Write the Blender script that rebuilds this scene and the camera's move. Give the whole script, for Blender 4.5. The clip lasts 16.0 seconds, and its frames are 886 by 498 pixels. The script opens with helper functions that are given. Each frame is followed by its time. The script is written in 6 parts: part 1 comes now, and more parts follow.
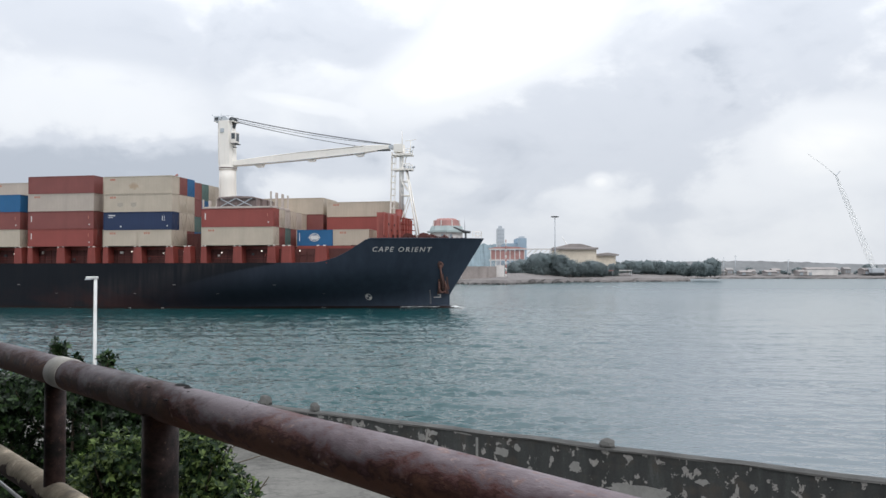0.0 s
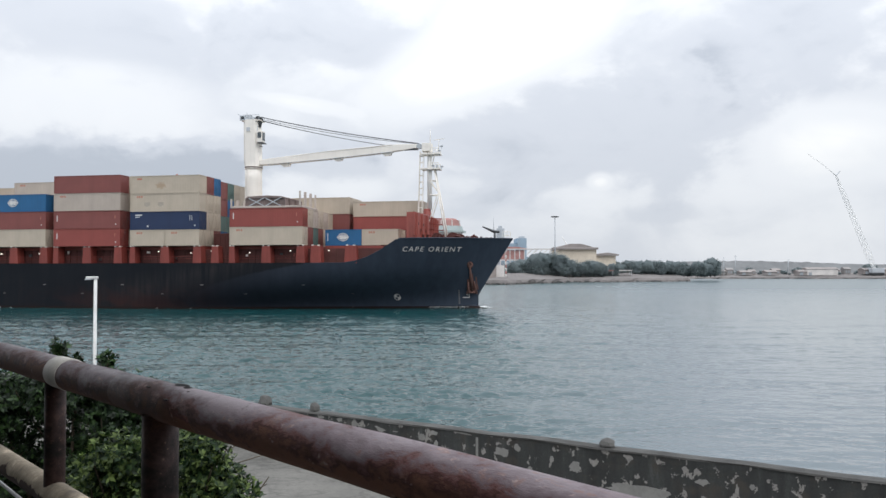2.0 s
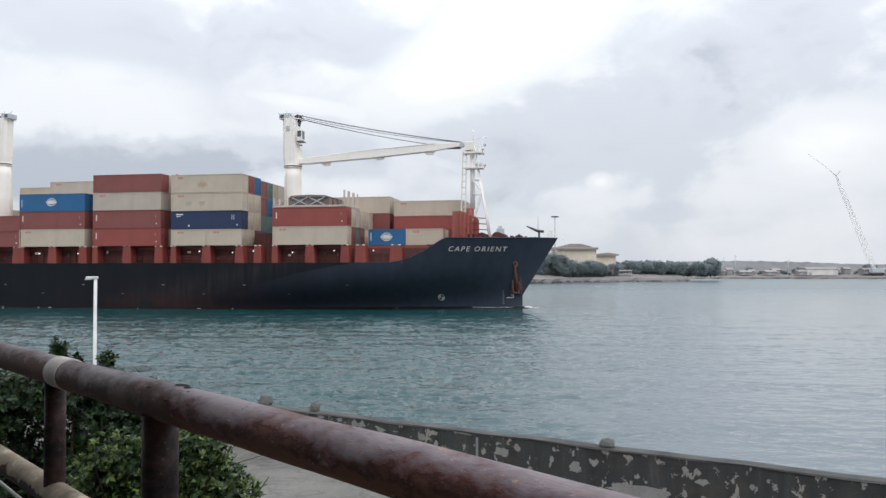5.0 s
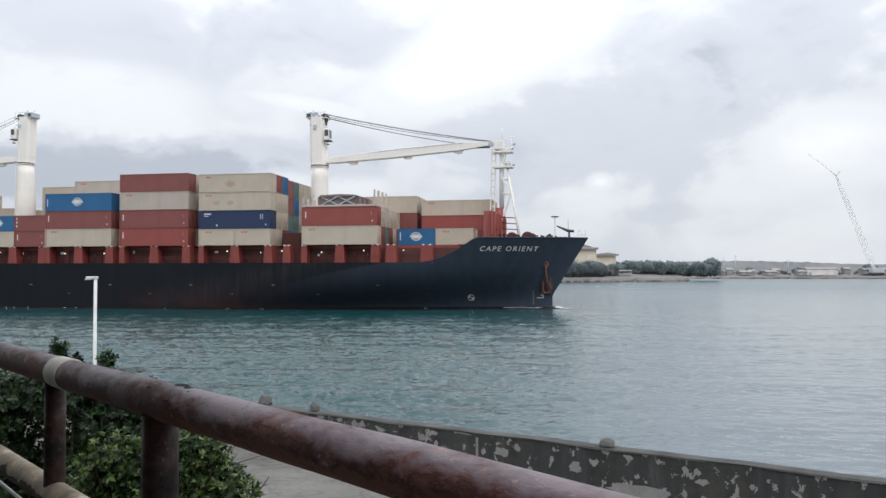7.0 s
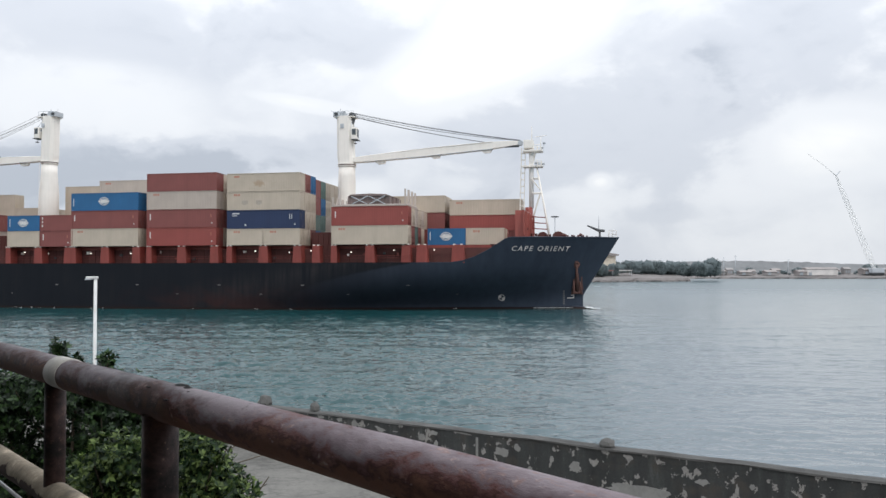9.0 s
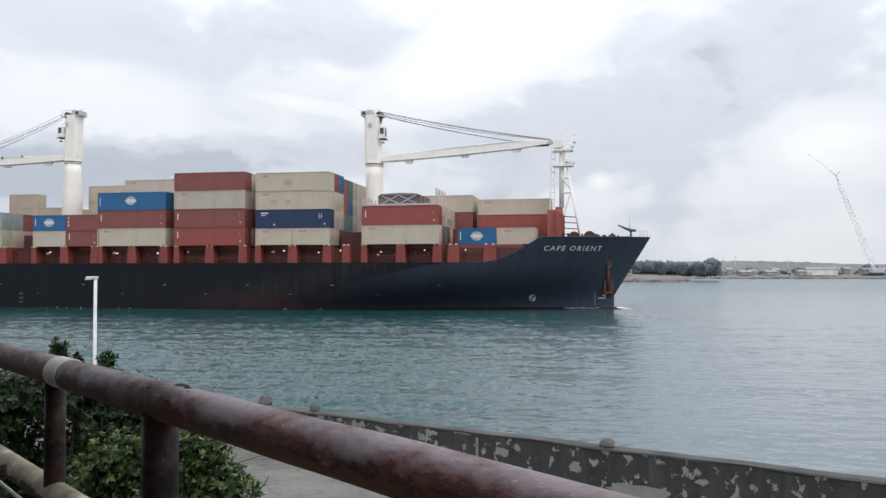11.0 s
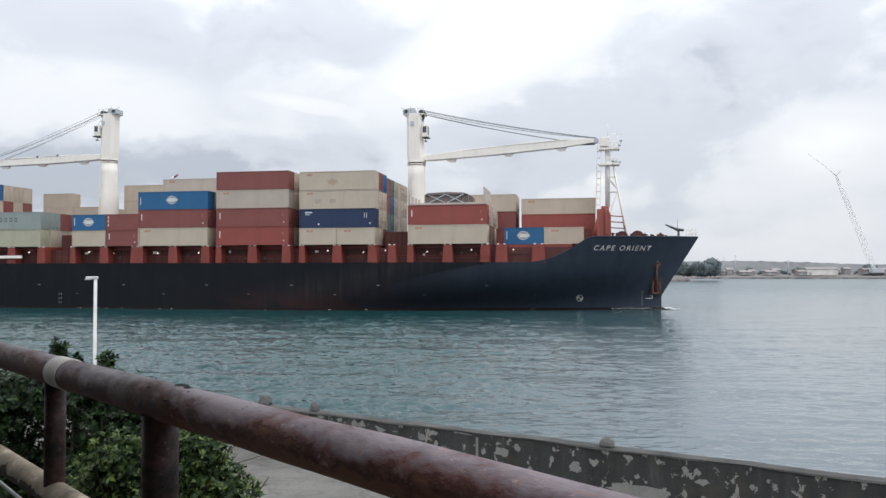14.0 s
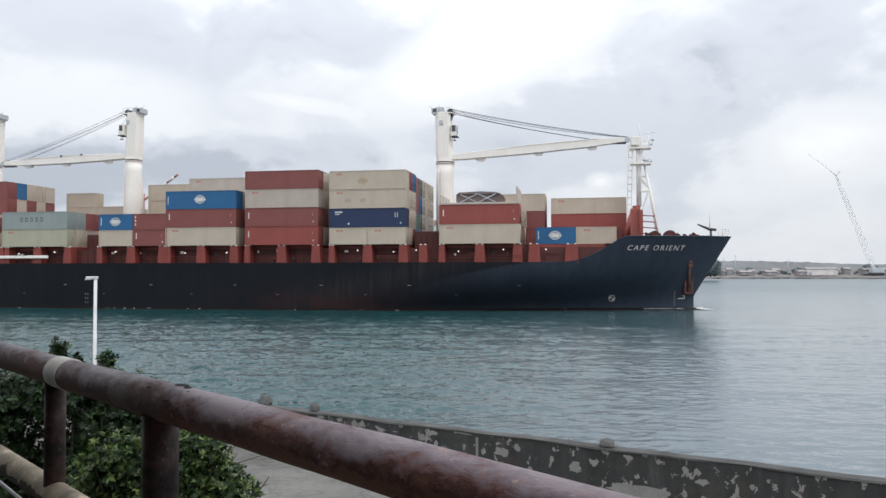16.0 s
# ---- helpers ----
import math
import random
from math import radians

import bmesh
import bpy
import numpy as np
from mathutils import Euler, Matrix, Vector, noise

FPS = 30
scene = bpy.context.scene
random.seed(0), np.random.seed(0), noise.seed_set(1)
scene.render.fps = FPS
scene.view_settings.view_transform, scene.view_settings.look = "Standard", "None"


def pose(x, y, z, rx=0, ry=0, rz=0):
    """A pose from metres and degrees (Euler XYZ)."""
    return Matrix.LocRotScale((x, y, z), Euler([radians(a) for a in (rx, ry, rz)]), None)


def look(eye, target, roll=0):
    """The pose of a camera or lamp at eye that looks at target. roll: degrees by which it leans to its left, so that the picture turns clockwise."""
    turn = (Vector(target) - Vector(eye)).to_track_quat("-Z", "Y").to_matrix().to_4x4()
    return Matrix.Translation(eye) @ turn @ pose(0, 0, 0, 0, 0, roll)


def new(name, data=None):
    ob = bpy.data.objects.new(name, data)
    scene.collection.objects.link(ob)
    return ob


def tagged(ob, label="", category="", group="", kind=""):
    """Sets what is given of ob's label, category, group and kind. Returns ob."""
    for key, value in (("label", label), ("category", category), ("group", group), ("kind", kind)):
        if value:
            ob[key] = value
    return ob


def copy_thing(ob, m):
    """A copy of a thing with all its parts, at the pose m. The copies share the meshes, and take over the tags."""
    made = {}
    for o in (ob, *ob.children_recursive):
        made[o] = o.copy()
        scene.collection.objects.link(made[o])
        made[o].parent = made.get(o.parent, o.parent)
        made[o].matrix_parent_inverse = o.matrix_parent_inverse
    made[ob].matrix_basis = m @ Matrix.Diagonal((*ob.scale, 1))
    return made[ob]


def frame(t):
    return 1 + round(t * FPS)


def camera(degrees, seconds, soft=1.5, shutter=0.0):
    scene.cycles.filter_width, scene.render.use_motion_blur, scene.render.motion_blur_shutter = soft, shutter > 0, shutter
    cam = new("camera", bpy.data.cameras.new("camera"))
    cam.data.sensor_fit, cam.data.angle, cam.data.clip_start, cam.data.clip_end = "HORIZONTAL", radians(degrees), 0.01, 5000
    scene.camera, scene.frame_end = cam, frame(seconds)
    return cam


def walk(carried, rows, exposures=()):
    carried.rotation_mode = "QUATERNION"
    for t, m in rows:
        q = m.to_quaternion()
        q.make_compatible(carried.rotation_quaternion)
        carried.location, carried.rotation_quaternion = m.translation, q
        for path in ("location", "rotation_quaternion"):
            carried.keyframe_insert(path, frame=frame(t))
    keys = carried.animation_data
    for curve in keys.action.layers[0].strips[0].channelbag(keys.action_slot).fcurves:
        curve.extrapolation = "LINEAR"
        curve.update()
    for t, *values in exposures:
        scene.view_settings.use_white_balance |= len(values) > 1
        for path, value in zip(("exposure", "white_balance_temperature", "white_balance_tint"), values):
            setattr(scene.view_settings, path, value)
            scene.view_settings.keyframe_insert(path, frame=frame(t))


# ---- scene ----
EYE = (0.0, 0.0, 6.28)
cam = camera(60.29, 16.0)
VIEW = look(EYE, (0.0, 100.0, 8.8986), -0.07)
walk(cam, [(0.0, VIEW), (16.0, VIEW)])

# the ship's course: origin at the waterline below the stem, bow along local +x, port along local +y
COURSE = 10.24


def sailing(t):
    s = 2.411 * t + 0.001 * t * t
    a = radians(COURSE)
    return pose(0.232 + s * math.cos(a), 115.25 - s * math.sin(a), 0, 0, 0, -COURSE)


# ---- world and sun ----
class Nodes:
    """Short-hand for node trees."""

    def __init__(self, tree):
        self.tree = tree
        tree.nodes.clear()

    def add(self, kind, sets=None, **links):
        n = self.tree.nodes.new(kind)
        for k, v in (sets or {}).items():
            if k in n.inputs.keys():
                n.inputs[k].default_value = v
        for k, v in links.items():
            self.tree.links.new(v, n.inputs[k.replace("_", " ")])
        return n

    def link(self, a, b):
        self.tree.links.new(a, b)

    def math(self, op, a, b=0.0, clamp=False):
        n = self.tree.nodes.new("ShaderNodeMath")
        n.operation, n.use_clamp = op, clamp
        for i, v in enumerate((a, b)):
            if isinstance(v, (int, float)):
                n.inputs[i].default_value = v
            else:
                self.tree.links.new(v, n.inputs[i])
        return n.outputs[0]

    def vmath(self, op, a, b):
        n = self.tree.nodes.new("ShaderNodeVectorMath")
        n.operation = op
        for i, v in enumerate((a, b)):
            if isinstance(v, (tuple, list)):
                n.inputs[i].default_value = v
            else:
                self.tree.links.new(v, n.inputs[i])
        return n

    def noise(self, vector, scale, detail=4.0, rough=0.55, distort=0.0):
        n = self.add("ShaderNodeTexNoise", {"Scale": scale, "Detail": detail, "Roughness": rough, "Distortion": distort})
        self.tree.links.new(vector, n.inputs["Vector"])
        return n.outputs["Fac"]

    def ramp(self, fac, stops, smooth=False):
        n = self.tree.nodes.new("ShaderNodeValToRGB")
        r = n.color_ramp
        if smooth:
            r.interpolation = "EASE"
        while len(r.elements) < len(stops):
            r.elements.new(0.5)
        for e, (p, c) in zip(r.elements, stops):
            e.position = p
            e.color = (c, c, c, 1) if isinstance(c, (int, float)) else (*c, 1)
        self.tree.links.new(fac, n.inputs[0])
        return n.outputs[0]

    def mix(self, fac, a, b, blend="MIX"):
        n = self.tree.nodes.new("ShaderNodeMix")
        n.data_type, n.blend_type = "RGBA", blend
        for sock, v in ((n.inputs[0], fac), (n.inputs[6], a), (n.inputs[7], b)):
            if isinstance(v, (int, float)):
                sock.default_value = v
            elif isinstance(v, (tuple, list)):
                sock.default_value = (*v, 1)
            else:
                self.tree.links.new(v, sock)
        return n.outputs[2]


world = bpy.data.worlds.new("overcast_sky")
scene.world = world
world.use_nodes = True
W = Nodes(world.node_tree)
sky = W.add("ShaderNodeTexSky")
sky.sky_type, sky.sun_disc = "NISHITA", False
sky.sun_elevation, sky.sun_rotation = radians(52), radians(150)
clear = W.vmath("MULTIPLY", sky.outputs[0], (0.1, 0.1, 0.1)).outputs[0]
way = W.add("ShaderNodeTexCoord").outputs["Generated"]
split = W.add("ShaderNodeSeparateXYZ")
W.link(way, split.inputs[0])
up = W.math("MAXIMUM", split.outputs[2], 0.0)
# cloud sheets: directions are flattened so that the clouds draw out towards the horizon
flat = W.vmath("MULTIPLY", way, (1.0, 1.0, 1.7)).outputs[0]
big = W.noise(flat, 3.1, 3.0, 0.5, 0.35)
mid = W.noise(flat, 8.0, 4.0, 0.48, 0.5)
fine = W.noise(flat, 26.0, 4.0, 0.6)
cloud = W.math("ADD", W.math("MULTIPLY", big, 0.22), W.math("ADD", W.math("MULTIPLY", mid, 0.22), W.math("ADD", W.math("MULTIPLY", fine, 0.06), 0.275)))


def cloud_bank(direction, size, tilt, amount, edge, total):
    """Adds one bank (amount > 0 a thin bright part of the cover, < 0 a thick grey one) in a direction. edge: how crisp its outline is."""
    d = W.vmath("SUBTRACT", way, direction).outputs[0]
    c, s = math.cos(radians(tilt)), math.sin(radians(tilt))
    u = W.vmath("DOT_PRODUCT", d, (c / size[0], 0, s / size[0])).outputs["Value"]
    v = W.vmath("DOT_PRODUCT", d, (-s / size[1], 0, c / size[1])).outputs["Value"]
    w = W.vmath("DOT_PRODUCT", d, (0, 1 / size[0], 0)).outputs["Value"]
    r = W.math("SQRT", W.math("ADD", W.math("MULTIPLY", u, u), W.math("ADD", W.math("MULTIPLY", v, v), W.math("MULTIPLY", w, w))))
    r = W.math("ADD", r, W.math("ADD", W.math("MULTIPLY", W.math("SUBTRACT", mid, 0.5), 1.3), W.math("MULTIPLY", W.math("SUBTRACT", fine, 0.5), 0.45)))
    f = W.ramp(r, [(0.0, 1.0), (0.15 + 0.6 * edge, 0.8), (1.0, 0.0)], True)
    return W.math("ADD", total, W.math("MULTIPLY", f, amount))


BANKS = [
    ((0.069, 0.959, 0.276), (0.244, 0.070), 22, 0.22, 0.20),
    ((0.103, 0.944, 0.315), (0.126, 0.059), 0, 0.10, 0.20),
    ((0.191, 0.966, 0.173), (0.259, 0.104), 0, -0.12, 0.55),
    ((0.28, 0.923, 0.263), (0.119, 0.081), 0, -0.05, 0.60),
    ((0.423, 0.863, 0.275), (0.141, 0.096), 10, -0.12, 0.55),
    ((0.455, 0.878, 0.148), (0.126, 0.059), 0, 0.16, 0.20),
    ((0.375, 0.895, 0.241), (0.096, 0.035), -55, 0.08, 0.30),
    ((-0.398, 0.9, 0.175), (0.148, 0.093), 0, 0.07, 0.80),
    ((-0.423, 0.898, 0.118), (0.296, 0.070), 0, -0.36, 0.20),
    ((-0.393, 0.872, 0.291), (0.244, 0.081), 0, -0.08, 0.40),
    ((-0.158, 0.943, 0.293), (0.178, 0.067), 0, -0.10, 0.40),
    ((-0.252, 0.957, 0.143), (0.215, 0.044), 0, -0.15, 0.25),
    ((-0.175, 0.962, 0.209), (0.096, 0.013), -8, 0.12, 0.40),
    ((0.201, 0.973, 0.112), (0.027, 0.019), 0, 0.20, 0.20),
    ((-0.117, 0.988, 0.104), (0.067, 0.025), 0, 0.10, 0.20),
    ((0.275, 0.959, 0.07), (0.096, 0.016), 0, -0.06, 0.30),
    ((0.071, 0.994, 0.082), (0.133, 0.022), 0, -0.03, 0.30),
    ((0.325, 0.94, 0.102), (0.170, 0.044), 0, 0.03, 0.20),
]
total = cloud
for bank in BANKS:
    total = cloud_bank(*bank, total)
tone = W.ramp(total, [(0.26, (0.485, 0.53, 0.605)), (0.44, (0.645, 0.685, 0.755)), (0.60, (0.82, 0.85, 0.895)), (0.76, (0.99, 1.0, 1.0))], True)
# an overcast sky is about three times as bright overhead as at the horizon
lift = W.math("ADD", 0.99, W.math("MULTIPLY", W.math("POWER", up, 1.5), 1.7))
tone = W.vmath("SCALE", tone, (0, 0, 0))
W.link(lift, tone.inputs["Scale"])
cover = W.mix(0.96, clear, tone.outputs[0])
back = W.add("ShaderNodeBackground", {"Strength": 1.0})
W.link(cover, back.inputs[0])
W.link(back.outputs[0], W.add("ShaderNodeOutputWorld").inputs[0])

sun = new("sun", bpy.data.lights.new("sun", "SUN"))
sun.data.energy, sun.data.angle, sun.data.color = 1.2, radians(40), (1.0, 0.97, 0.93)
sun.matrix_world = look((30, -52, 78), (0, 0, 0))
scene.view_settings.exposure = 0.0


# ---- materials ----
def material(name):
    m = bpy.data.materials.new(name)
    m.use_nodes = True
    return m, Nodes(m.node_tree)


def finish(m, n, colour, rough=0.6, metal=0.0, bump=None, height=0.02, spec=None, extra=None):
    p = n.add("ShaderNodeBsdfPrincipled")
    for key, v in (("Base Color", colour), ("Roughness", rough), ("Metallic", metal)):
        if isinstance(v, (int, float)):
            p.inputs[key].default_value = v
        elif isinstance(v, (tuple, list)):
            p.inputs[key].default_value = (*v, 1)
        else:
            n.link(v, p.inputs[key])
    if spec is not None:
        p.inputs["Specular IOR Level"].default_value = spec
    if bump is not None:
        b = n.add("ShaderNodeBump", {"Strength": 0.6, "Distance": height})
        n.link(bump, b.inputs["Height"])
        n.link(b.outputs[0], p.inputs["Normal"])
    n.link(p.outputs[0], n.add("ShaderNodeOutputMaterial").inputs[0])
    return m


def shade(c, k):
    return tuple(min(1.0, v * k) for v in c)


def plain(name, colour, rough=0.6, metal=0.0, scale=1.0, vary=0.25, height=0.004, random_tone=0.0):
    """Paint, stone or metal with tone variation at two scales and a fine relief."""
    m, n = material(name)
    at = n.add("ShaderNodeTexCoord").outputs["Object"]
    a, b = n.noise(at, 0.6 * scale, 4), n.noise(at, 7.0 * scale, 5, 0.65)
    mixed = n.math("ADD", n.math("MULTIPLY", a, 0.6), n.math("MULTIPLY", b, 0.4))
    c = n.ramp(mixed, [(0.3, shade(colour, 1 - vary)), (0.7, shade(colour, 1 + vary))])
    if random_tone:
        info = n.add("ShaderNodeObjectInfo").outputs["Random"]
        k = n.math("ADD", 1.0 - random_tone, n.math("MULTIPLY", info, 2 * random_tone))
        s = n.vmath("SCALE", c, (0, 0, 0))
        n.link(k, s.inputs["Scale"])
        c = s.outputs[0]
    return finish(m, n, c, n.math("ADD", rough - 0.1, n.math("MULTIPLY", b, 0.2)), metal, b, height)


def weathered(name, colour, rust=(0.16, 0.06, 0.03), amount=0.42, rough=0.5, streak=6.0, scale=1.0, vary=0.15):
    """Painted steel: dirt streaks run down, rust shows in spots."""
    m, n = material(name)
    at = n.add("ShaderNodeTexCoord").outputs["Object"]
    runs = n.vmath("MULTIPLY", at, (streak * scale, streak * scale, 0.35 * scale)).outputs[0]
    s = n.noise(runs, 0.5, 5, 0.6)
    a = n.noise(at, 0.35 * scale, 3)
    g = n.noise(at, 3.0 * scale, 6, 0.7)
    c = n.ramp(n.math("ADD", n.math("MULTIPLY", s, 0.5), n.math("MULTIPLY", a, 0.5)), [(0.3, shade(colour, 1 - 1.6 * vary)), (0.65, shade(colour, 1 + vary))])
    spots = n.ramp(n.math("ADD", n.math("MULTIPLY", g, 0.7), n.math("MULTIPLY", s, 0.3)), [(1 - amount, 0.0), (1 - amount + 0.08, 0.75)])
    c = n.mix(spots, c, rust)
    return finish(m, n, c, n.math("ADD", rough, n.math("MULTIPLY", spots, 0.3)), 0.0, g, 0.01)


def glow(name, colour, strength):
    m, n = material(name)
    e = n.add("ShaderNodeEmission", {"Color": (*colour, 1), "Strength": strength})
    n.link(e.outputs[0], n.add("ShaderNodeOutputMaterial").inputs[0])
    return m


def hull_paint():
    """Black hull: a bluer fresh coat over the bow, with a sweeping edge, and an older brownish one abaft it."""
    m, n = material("hull_paint")
    at = n.add("ShaderNodeTexCoord").outputs["Object"]
    z = n.add("ShaderNodeSeparateXYZ")
    n.link(at, z.inputs[0])
    runs = n.vmath("MULTIPLY", at, (0.9, 0.9, 0.06)).outputs[0]
    s = n.noise(runs, 1.0, 6, 0.6)
    a = n.noise(at, 0.12, 4)
    g = n.noise(at, 1.4, 7, 0.7)
    blot = n.noise(n.vmath("MULTIPLY", at, (0.5, 0.5, 1.0)).outputs[0], 0.35, 6, 0.65, 0.4)
    tone = n.math("ADD", n.math("MULTIPLY", s, 0.55), n.math("MULTIPLY", a, 0.45))
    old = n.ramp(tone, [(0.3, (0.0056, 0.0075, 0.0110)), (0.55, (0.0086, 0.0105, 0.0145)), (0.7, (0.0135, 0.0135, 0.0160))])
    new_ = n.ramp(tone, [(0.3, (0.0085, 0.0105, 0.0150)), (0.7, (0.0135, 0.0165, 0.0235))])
    # pale veil from the bright sky is put into the bow's colour
    veil = n.ramp(n.math("MULTIPLY", n.math("ADD", z.outputs[0], 46.0), 0.028), [(0.0, 0.0), (1.0, 1.0)], True)
    new_ = n.mix(veil, new_, n.ramp(tone, [(0.3, (0.030, 0.039, 0.056)), (0.7, (0.048, 0.062, 0.086))]))
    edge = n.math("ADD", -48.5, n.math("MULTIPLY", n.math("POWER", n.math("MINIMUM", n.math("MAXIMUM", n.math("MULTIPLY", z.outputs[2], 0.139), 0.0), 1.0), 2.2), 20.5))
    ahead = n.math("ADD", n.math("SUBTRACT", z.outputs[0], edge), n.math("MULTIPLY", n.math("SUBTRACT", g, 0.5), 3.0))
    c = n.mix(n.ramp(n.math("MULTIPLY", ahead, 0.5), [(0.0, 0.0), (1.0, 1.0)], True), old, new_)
    # bleached, rust-stained plating just abaft the edge, redder towards the water
    near = n.math("SUBTRACT", 1.0, n.math("MULTIPLY", n.math("ABSOLUTE", n.math("ADD", ahead, 9.0)), 0.085), True)
    c = n.mix(n.math("MULTIPLY", near, n.math("MULTIPLY", n.ramp(s, [(0.40, 0.0), (0.62, 1.0)]), 0.7)), c, (0.030, 0.026, 0.027))
    low = n.math("SUBTRACT", 1.0, n.math("MULTIPLY", z.outputs[2], 0.20), True)
    aft = n.math("SUBTRACT", 1.0, n.math("MULTIPLY", n.math("ABSOLUTE", n.math("ADD", z.outputs[0], 58.0)), 0.05), True)
    rusty = n.math("MULTIPLY", n.math("MULTIPLY", low, aft), n.ramp(blot, [(0.42, 0.0), (0.58, 1.0)]))
    c = n.mix(n.math("MULTIPLY", rusty, 0.9), c, (0.036, 0.015, 0.014))
    line = n.ramp(n.math("ADD", z.outputs[2], n.math("MULTIPLY", g, 0.2)), [(0.24, (1, 1, 1)), (0.36, (0, 0, 0))])
    c = n.mix(line, c, (0.018, 0.010, 0.009))
    gloss = n.ramp(n.math("MULTIPLY", n.math("ADD", z.outputs[0], 50.0), 0.03), [(0.0, 0.62), (1.0, 0.42)])
    return finish(m, n, c, gloss, 0.0, g, 0.01, 0.14)


def rail_paint(name, stops, flake, light_split_z=None):
    """Old pipe paint: mauve where it still holds, red-brown rust in blotches, pale flakes and dark pits."""
    m, n = material(name)
    at = n.add("ShaderNodeTexCoord").outputs["Object"]
    # blotches are drawn out a little along the pipe
    run = n.vmath("DOT_PRODUCT", at, (0.69, -0.724, 0.0)).outputs["Value"]
    back_ = n.vmath("SCALE", (0.69, -0.724, 0.0), (0, 0, 0))
    n.link(n.math("MULTIPLY", run, 0.5), back_.inputs["Scale"])
    pipe = n.vmath("SUBTRACT", at, back_.outputs[0]).outputs[0]
    a = n.noise(pipe, 9.0, 6, 0.66, 0.15)
    b = n.noise(pipe, 38.0, 6, 0.68, 0.3)
    s = n.noise(pipe, 95.0, 4, 0.65)
    xyz = n.add("ShaderNodeSeparateXYZ")
    n.link(at, xyz.inputs[0])
    mixed = n.math("ADD", n.math("MULTIPLY", a, 0.68), n.math("MULTIPLY", b, 0.32))
    if light_split_z is not None:
        # rust on the flanks; sky sheen above and bounce light below are painted in
        crown = n.math("MULTIPLY", n.math("SUBTRACT", xyz.outputs[2], light_split_z), 3.3)
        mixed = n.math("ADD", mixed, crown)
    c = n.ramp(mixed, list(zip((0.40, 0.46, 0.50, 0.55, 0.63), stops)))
    c = n.mix(n.ramp(b, [(0.57, 0.0), (0.66, 0.6)]), c, shade(stops[0], 1.35))
    c = n.mix(n.ramp(b, [(0.30, 0.7), (0.38, 0.0)]), c, shade(stops[1], 0.5))
    c = n.mix(n.ramp(n.math("ADD", n.math("MULTIPLY", s, 0.6), n.math("MULTIPLY", b, 0.4)), [(0.60, 0.0), (0.64, 0.65)]), c, flake)
    if light_split_z is not None:
        # paler towards +x, darker towards -x
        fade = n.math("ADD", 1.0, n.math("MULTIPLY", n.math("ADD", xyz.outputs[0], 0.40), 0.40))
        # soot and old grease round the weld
        # darker along a ragged stretch about the thick post
        dark_stretch = n.ramp(n.math("ADD", n.math("ABSOLUTE", n.math("ADD", xyz.outputs[0], 0.78)), n.math("MULTIPLY", n.math("SUBTRACT", a, 0.5), 0.9)), [(0.05, 0.5), (0.42, 1.0)], True)
        fade = n.math("MULTIPLY", fade, dark_stretch)
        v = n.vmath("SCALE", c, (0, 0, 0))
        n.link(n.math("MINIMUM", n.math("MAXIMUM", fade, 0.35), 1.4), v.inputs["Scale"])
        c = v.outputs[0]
    r = n.ramp(mixed, [(0.38, 0.75), (0.52, 0.58), (0.65, 0.46)])
    h = n.math("ADD", n.math("MULTIPLY", b, 1.2), n.math("ADD", n.math("MULTIPLY", a, 0.8), n.math("MULTIPLY", s, 0.4)))
    return finish(m, n, c, r, 0.0, h, 0.0022, 0.30)


def peeling(name, paint, under, cut=0.58, scale=1.0, worn_below=None):
    """Old paint in blotches over a bare ground. worn_below: a height under which more of it is gone."""
    m, n = material(name)
    at = n.add("ShaderNodeTexCoord").outputs["Object"]
    wide = n.vmath("MULTIPLY", at, (1.0, 1.0, 0.75)).outputs[0]
    a = n.noise(wide, 4.6 * scale, 6, 0.58, 0.4)
    g = n.noise(at, 30.0 * scale, 5, 0.7)
    t = n.noise(n.vmath("MULTIPLY", at, (3.0, 3.0, 0.5)).outputs[0], 0.9 * scale, 5, 0.6)
    e = n.math("ADD", a, n.math("MULTIPLY", n.math("SUBTRACT", g, 0.5), 0.05))
    if worn_below is not None:
        xyz = n.add("ShaderNodeSeparateXYZ")
        n.link(at, xyz.inputs[0])
        e = n.math("ADD", e, n.math("MULTIPLY", n.math("SUBTRACT", worn_below, xyz.outputs[2]), 8.0))
    off = n.ramp(e, [(cut, 0.0), (cut + 0.012, 1.0)])
    p = n.ramp(n.math("ADD", n.math("MULTIPLY", t, 0.7), n.math("MULTIPLY", g, 0.3)), [(0.3, shade(paint, 0.45)), (0.55, shade(paint, 1.3)), (0.72, shade(paint, 3.2))])
    brown = n.noise(at, 1.7 * scale, 5, 0.65)
    p = n.mix(n.ramp(brown, [(0.52, 0.0), (0.68, 0.6)]), p, (0.062, 0.050, 0.040))
    u = n.ramp(g, [(0.3, shade(under, 0.75)), (0.7, shade(under, 1.2))])
    return finish(m, n, n.mix(off, p, u), 0.85, 0.0, n.math("ADD", n.math("MULTIPLY", off, -0.6), n.math("MULTIPLY", g, 0.4)), 0.01)


